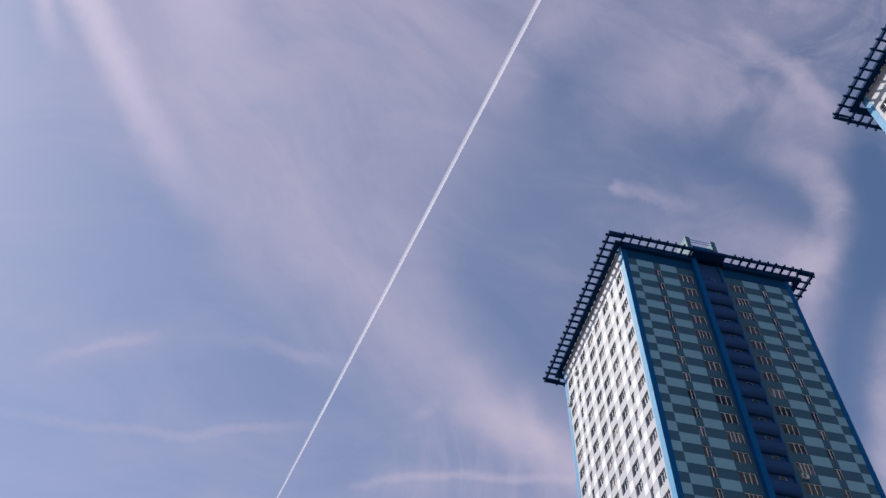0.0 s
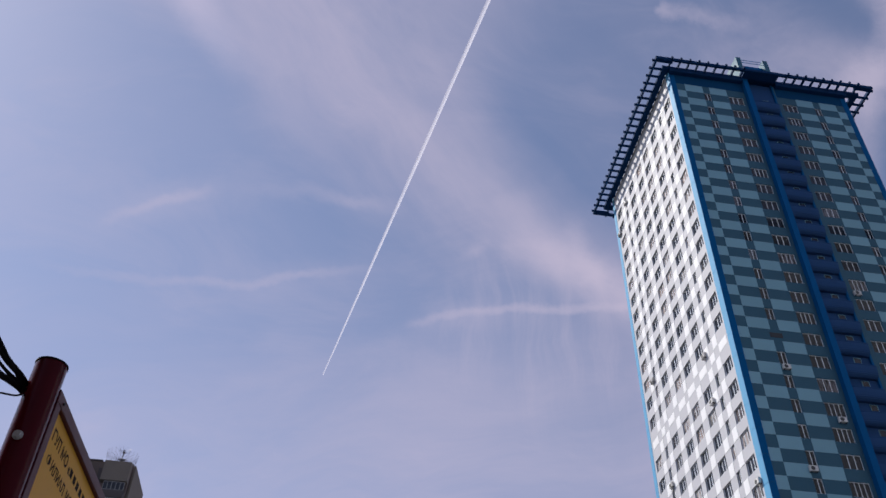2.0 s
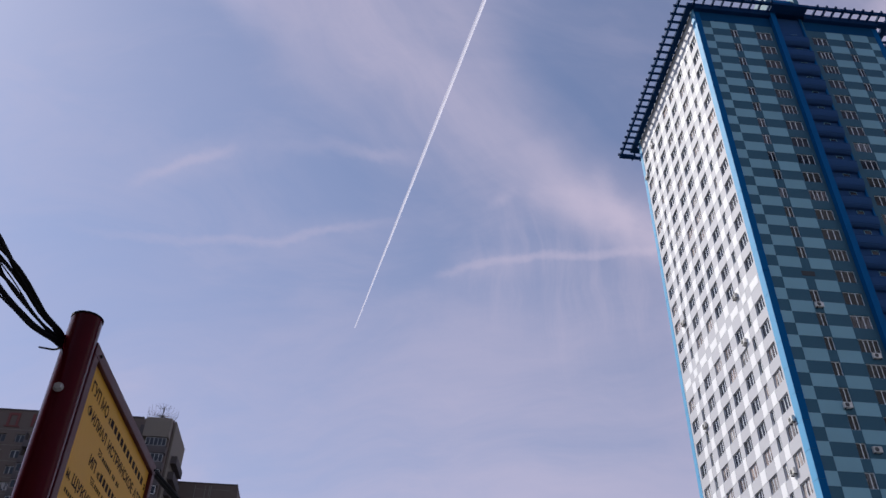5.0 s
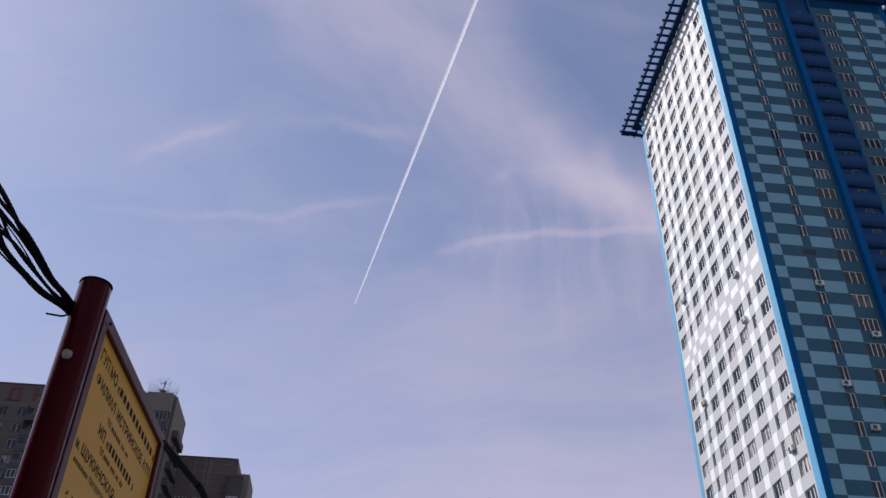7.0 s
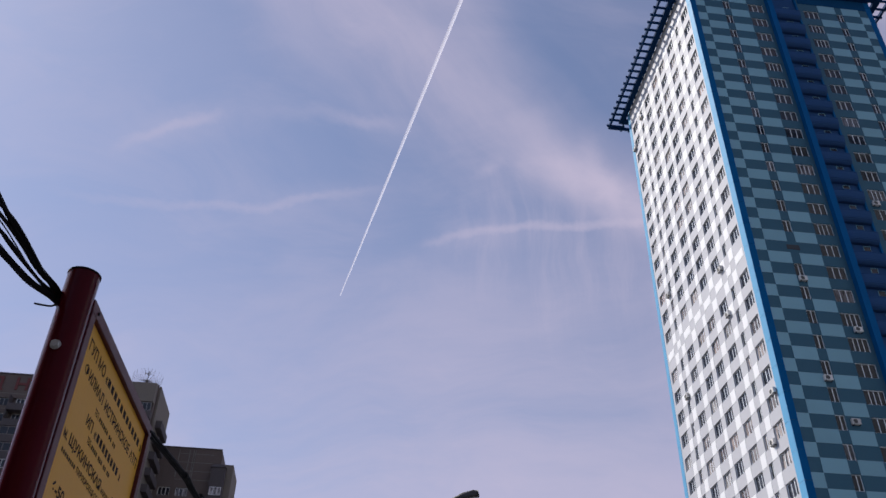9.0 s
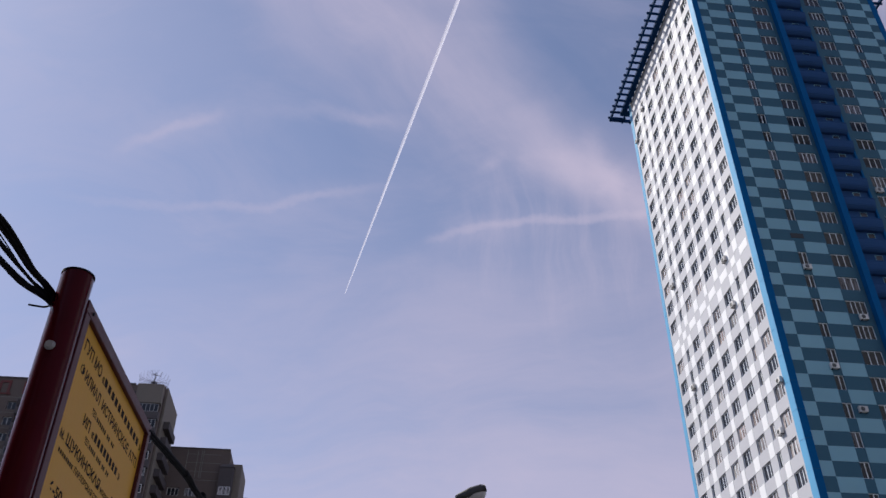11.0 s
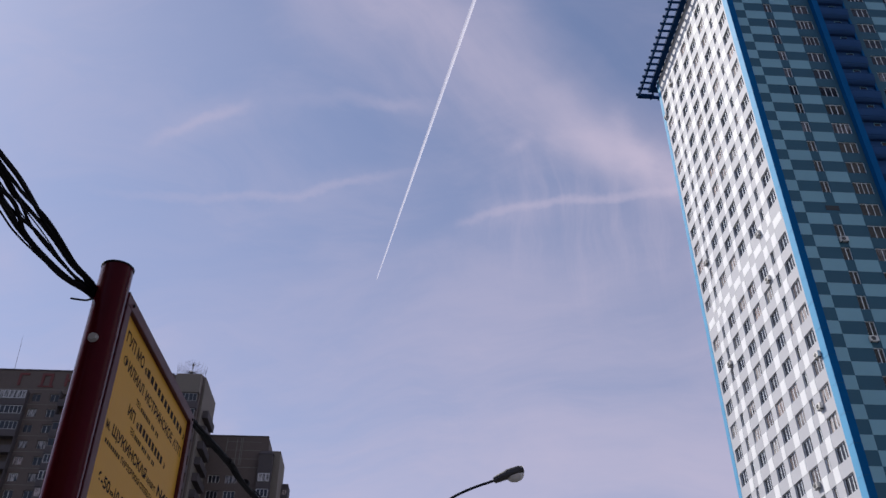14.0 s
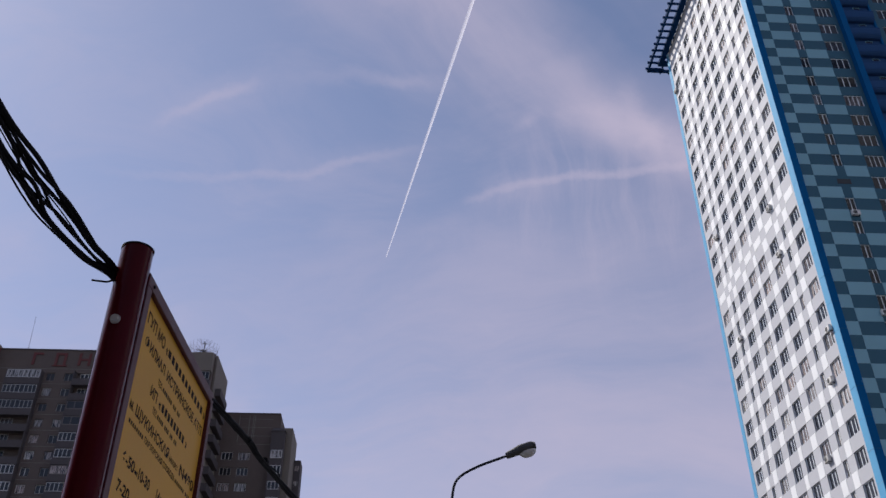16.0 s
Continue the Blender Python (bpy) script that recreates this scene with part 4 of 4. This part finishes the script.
bar_line(0.360, 0.615, 2.734, 0.015, (4, 3, 2, 2))
lettering("м.", 0.095, 0.135, 2.664, 0.032)
lettering("ЩУКИНСКАЯ", 0.155, 0.548, 2.664, 0.033)
lettering("МАРШРУТ", 0.562, 0.675, 2.664, 0.018)
lettering("N480", 0.700, 0.905, 2.664, 0.038)
bar_line(0.115, 0.27, 2.624, 0.013, (8,))
lettering("ПАВЛОВСКАЯ СЛОБОДА", 0.282, 0.660, 2.623, 0.019)
bar_line(0.672, 0.905, 2.624, 0.013, (6, 4))
lettering("6-50", 0.124, 0.243, 2.507, 0.034)
bar_line(0.250, 0.283, 2.510, 0.012, (4,))
lettering("10-30", 0.289, 0.412, 2.507, 0.034)
lettering("14", 0.494, 0.535, 2.507, 0.034)
bar_line(0.545, 0.66, 2.510, 0.022, (3, 4))
lettering("7-20", 0.124, 0.243, 2.420, 0.034)
bar_line(0.250, 0.283, 2.423, 0.012, (4,))
bar_line(0.300, 0.66, 2.423, 0.022, (5, 3, 4))
for k in range(4):
    bar_line(0.124, 0.80, 2.335 - 0.085 * k, 0.022, (4, 2, 5, 3, 4))

# ---- overhead cables tied behind the pole ----
cables = thing("cable_bundle", (-0.95, 2.42, 3.0), "bundle of sagging black cables tied behind the pole", "cable")
O = Vector((-0.95, 2.42, 3.0))
rng = random.Random(11)
tie = Vector((-0.928, 2.452, 3.050))


def cable(points, radius, name="cable"):
    bm = bmesh.new()
    tube(bm, [p - O for p in smooth_path(points, 10)], radius, 8)
    part(name, bm, M_CABLE, cables, smooth=True)


# each loose strand: how low it hangs in the bundle, radius
for low_, r in ((-0.10, 0.0070), (-0.02, 0.0050), (0.10, 0.0056), (0.34, 0.0040), (0.52, 0.0050), (0.66, 0.0062), (0.78, 0.0066), (0.90, 0.0058), (1.04, 0.0028), (0.20, 0.0034), (0.44, 0.0020), (0.28, 0.0020)):
    j = lambda s: 1.8 * rng.uniform(-s, s)
    pts = [Vector((-0.6, -9.0, 4.4 + 0.1 * low_)), Vector((-0.98, -1.0, 3.30 - 0.02 * low_)), Vector((-1.02 - 0.04 * low_, 0.9 + 0.1 * low_, 3.09 - 0.03 * low_)),
           Vector((-1.018 - 0.032 * low_ + j(0.006), 1.62 + 0.15 * low_, 3.068 - 0.036 * low_ + j(0.006))),
           Vector((-1.004 - 0.040 * low_ + j(0.007), 1.86 + 0.08 * low_, 3.068 - 0.048 * low_ + j(0.006))),
           Vector((-0.990 - 0.038 * low_ + j(0.007), 2.05, 3.071 - 0.054 * low_ + j(0.006))),
           Vector((-0.962 - 0.032 * low_ + j(0.004), 2.25, 3.074 - 0.042 * low_ + j(0.004))),
           Vector((-0.938 - 0.012 * low_ + j(0.004), 2.39, 3.072 - 0.022 * low_ + j(0.004))), tie + Vector((j(0.006), 0.05, j(0.006)))]
    cable(pts, r)
# tight run beyond the pole
far_run = [tie + Vector((0, -0.06, 0)), Vector((-0.915, 2.75, 3.055)), Vector((-0.86, 3.1, 3.068)), Vector((-0.800, 3.42, 3.075)), Vector((-0.715, 3.85, 3.078)), Vector((-0.605, 4.55, 3.08)),
           Vector((0.0, 8.5, 3.3)), Vector((1.10, 19.9, 4.2))]
for an in range(5):
    off = Vector((math.cos(an * 1.2566), 0, math.sin(an * 1.2566))) * 0.0075
    cable([p + off * (1.0 + 0.25 * math.sin(3 * k + an)) for k, p in enumerate(far_run)], 0.0072)
for an in range(4):
    wob = [tie + Vector((0, 0.0, 0))] + [p.lerp(q, f) + Vector((math.cos(2.1 * k + 7 * f + an), 0, math.sin(2.1 * k + 7 * f + an))) * (0.0125 + 0.005 * math.sin(5 * k + 3 * an + 9 * f))
                                         for k, (p, q) in enumerate(zip(far_run[1:6], far_run[2:7])) for f in (0.0, 0.33, 0.66)]
    cable(wob, 0.0034)
for y, p in ((0, far_run[0]), (1, far_run[4]), (2, Vector((-0.672, 4.12, 3.079)))):
    bm = bmesh.new()
    tube(bm, [p - O + Vector((0, -0.012, 0)), p - O + Vector((0.004, 0.012, 0))], 0.0165, 12)
    part("tie_wrap", bm, M_CABLE, cables, "black tape wrap")
cable([Vector((-0.940, 2.41, 3.050)), Vector((-0.958, 2.41, 3.042)), Vector((-0.974, 2.405, 3.040)), Vector((-0.990, 2.40, 3.039)), Vector((-1.004, 2.40, 3.041))], 0.0032, "loose_end")

# ---- contrail ----
trail = thing("contrail", (-40, 2590, 1800), "straight white aircraft contrail in the sky", "contrail")
t0, t1 = Vector((-74, 2765, 1800)), Vector((332, 590, 1800))
steps, arc = 60, 7
line = (t1 - t0).normalized()
across = line.cross(Vector((0, 0, 1))).normalized()
bm = bmesh.new()
rings = []
for k in range(steps + 1):
    half = (1.7 + 3.0 * min(1.0, (k / steps) * 2.2) ** 0.8) * (1 + 0.06 * noise.noise((k * 0.8, 3, 1)))
    mid_ = t0 + (t1 - t0) * (k / steps) - Vector((-40, 2590, 1800)) + across * 0.5 * noise.noise((k * 0.3, 0, 0))
    rings.append([bm.verts.new(mid_ + across * half * c - Vector((0, 0, 0.35 * half * (1 - c * c)))) for c in (2 * j / (arc - 1) - 1 for j in range(arc))])
for p, q in zip(rings, rings[1:]):
    for j in range(arc - 1):
        bm.faces.new((p[j], p[j + 1], q[j + 1], q[j]))
m_trail = bpy.data.materials.new("ice_cloud")
m_trail.use_nodes = True
nt = Nodes(m_trail.node_tree)
m_trail.node_tree.nodes.clear()
pos = m_trail.node_tree.nodes.new("ShaderNodeNewGeometry").outputs["Position"]
dens = nt.math("MULTIPLY_ADD", nt.noise(pos, 0.006, 2.0).outputs[0], 0.30, 0.44, clamp=True)
dif = nt.put("ShaderNodeBsdfDiffuse", _0=(0.86, 0.84, 0.90, 1))
tra = nt.put("ShaderNodeBsdfTranslucent", _0=(0.86, 0.84, 0.90, 1))
add = nt.put("ShaderNodeMixShader", _0=0.75, _1=dif.outputs[0], _2=tra.outputs[0])
clear = nt.put("ShaderNodeBsdfTransparent")
mixed = nt.put("ShaderNodeMixShader", _0=dens, _1=clear.outputs[0], _2=add.outputs[0])
m_trail.node_tree.links.new(mixed.outputs[0], m_trail.node_tree.nodes.new("ShaderNodeOutputMaterial").inputs[0])
tagged(part("vapour", bm, m_trail, trail, smooth=True), kind="")
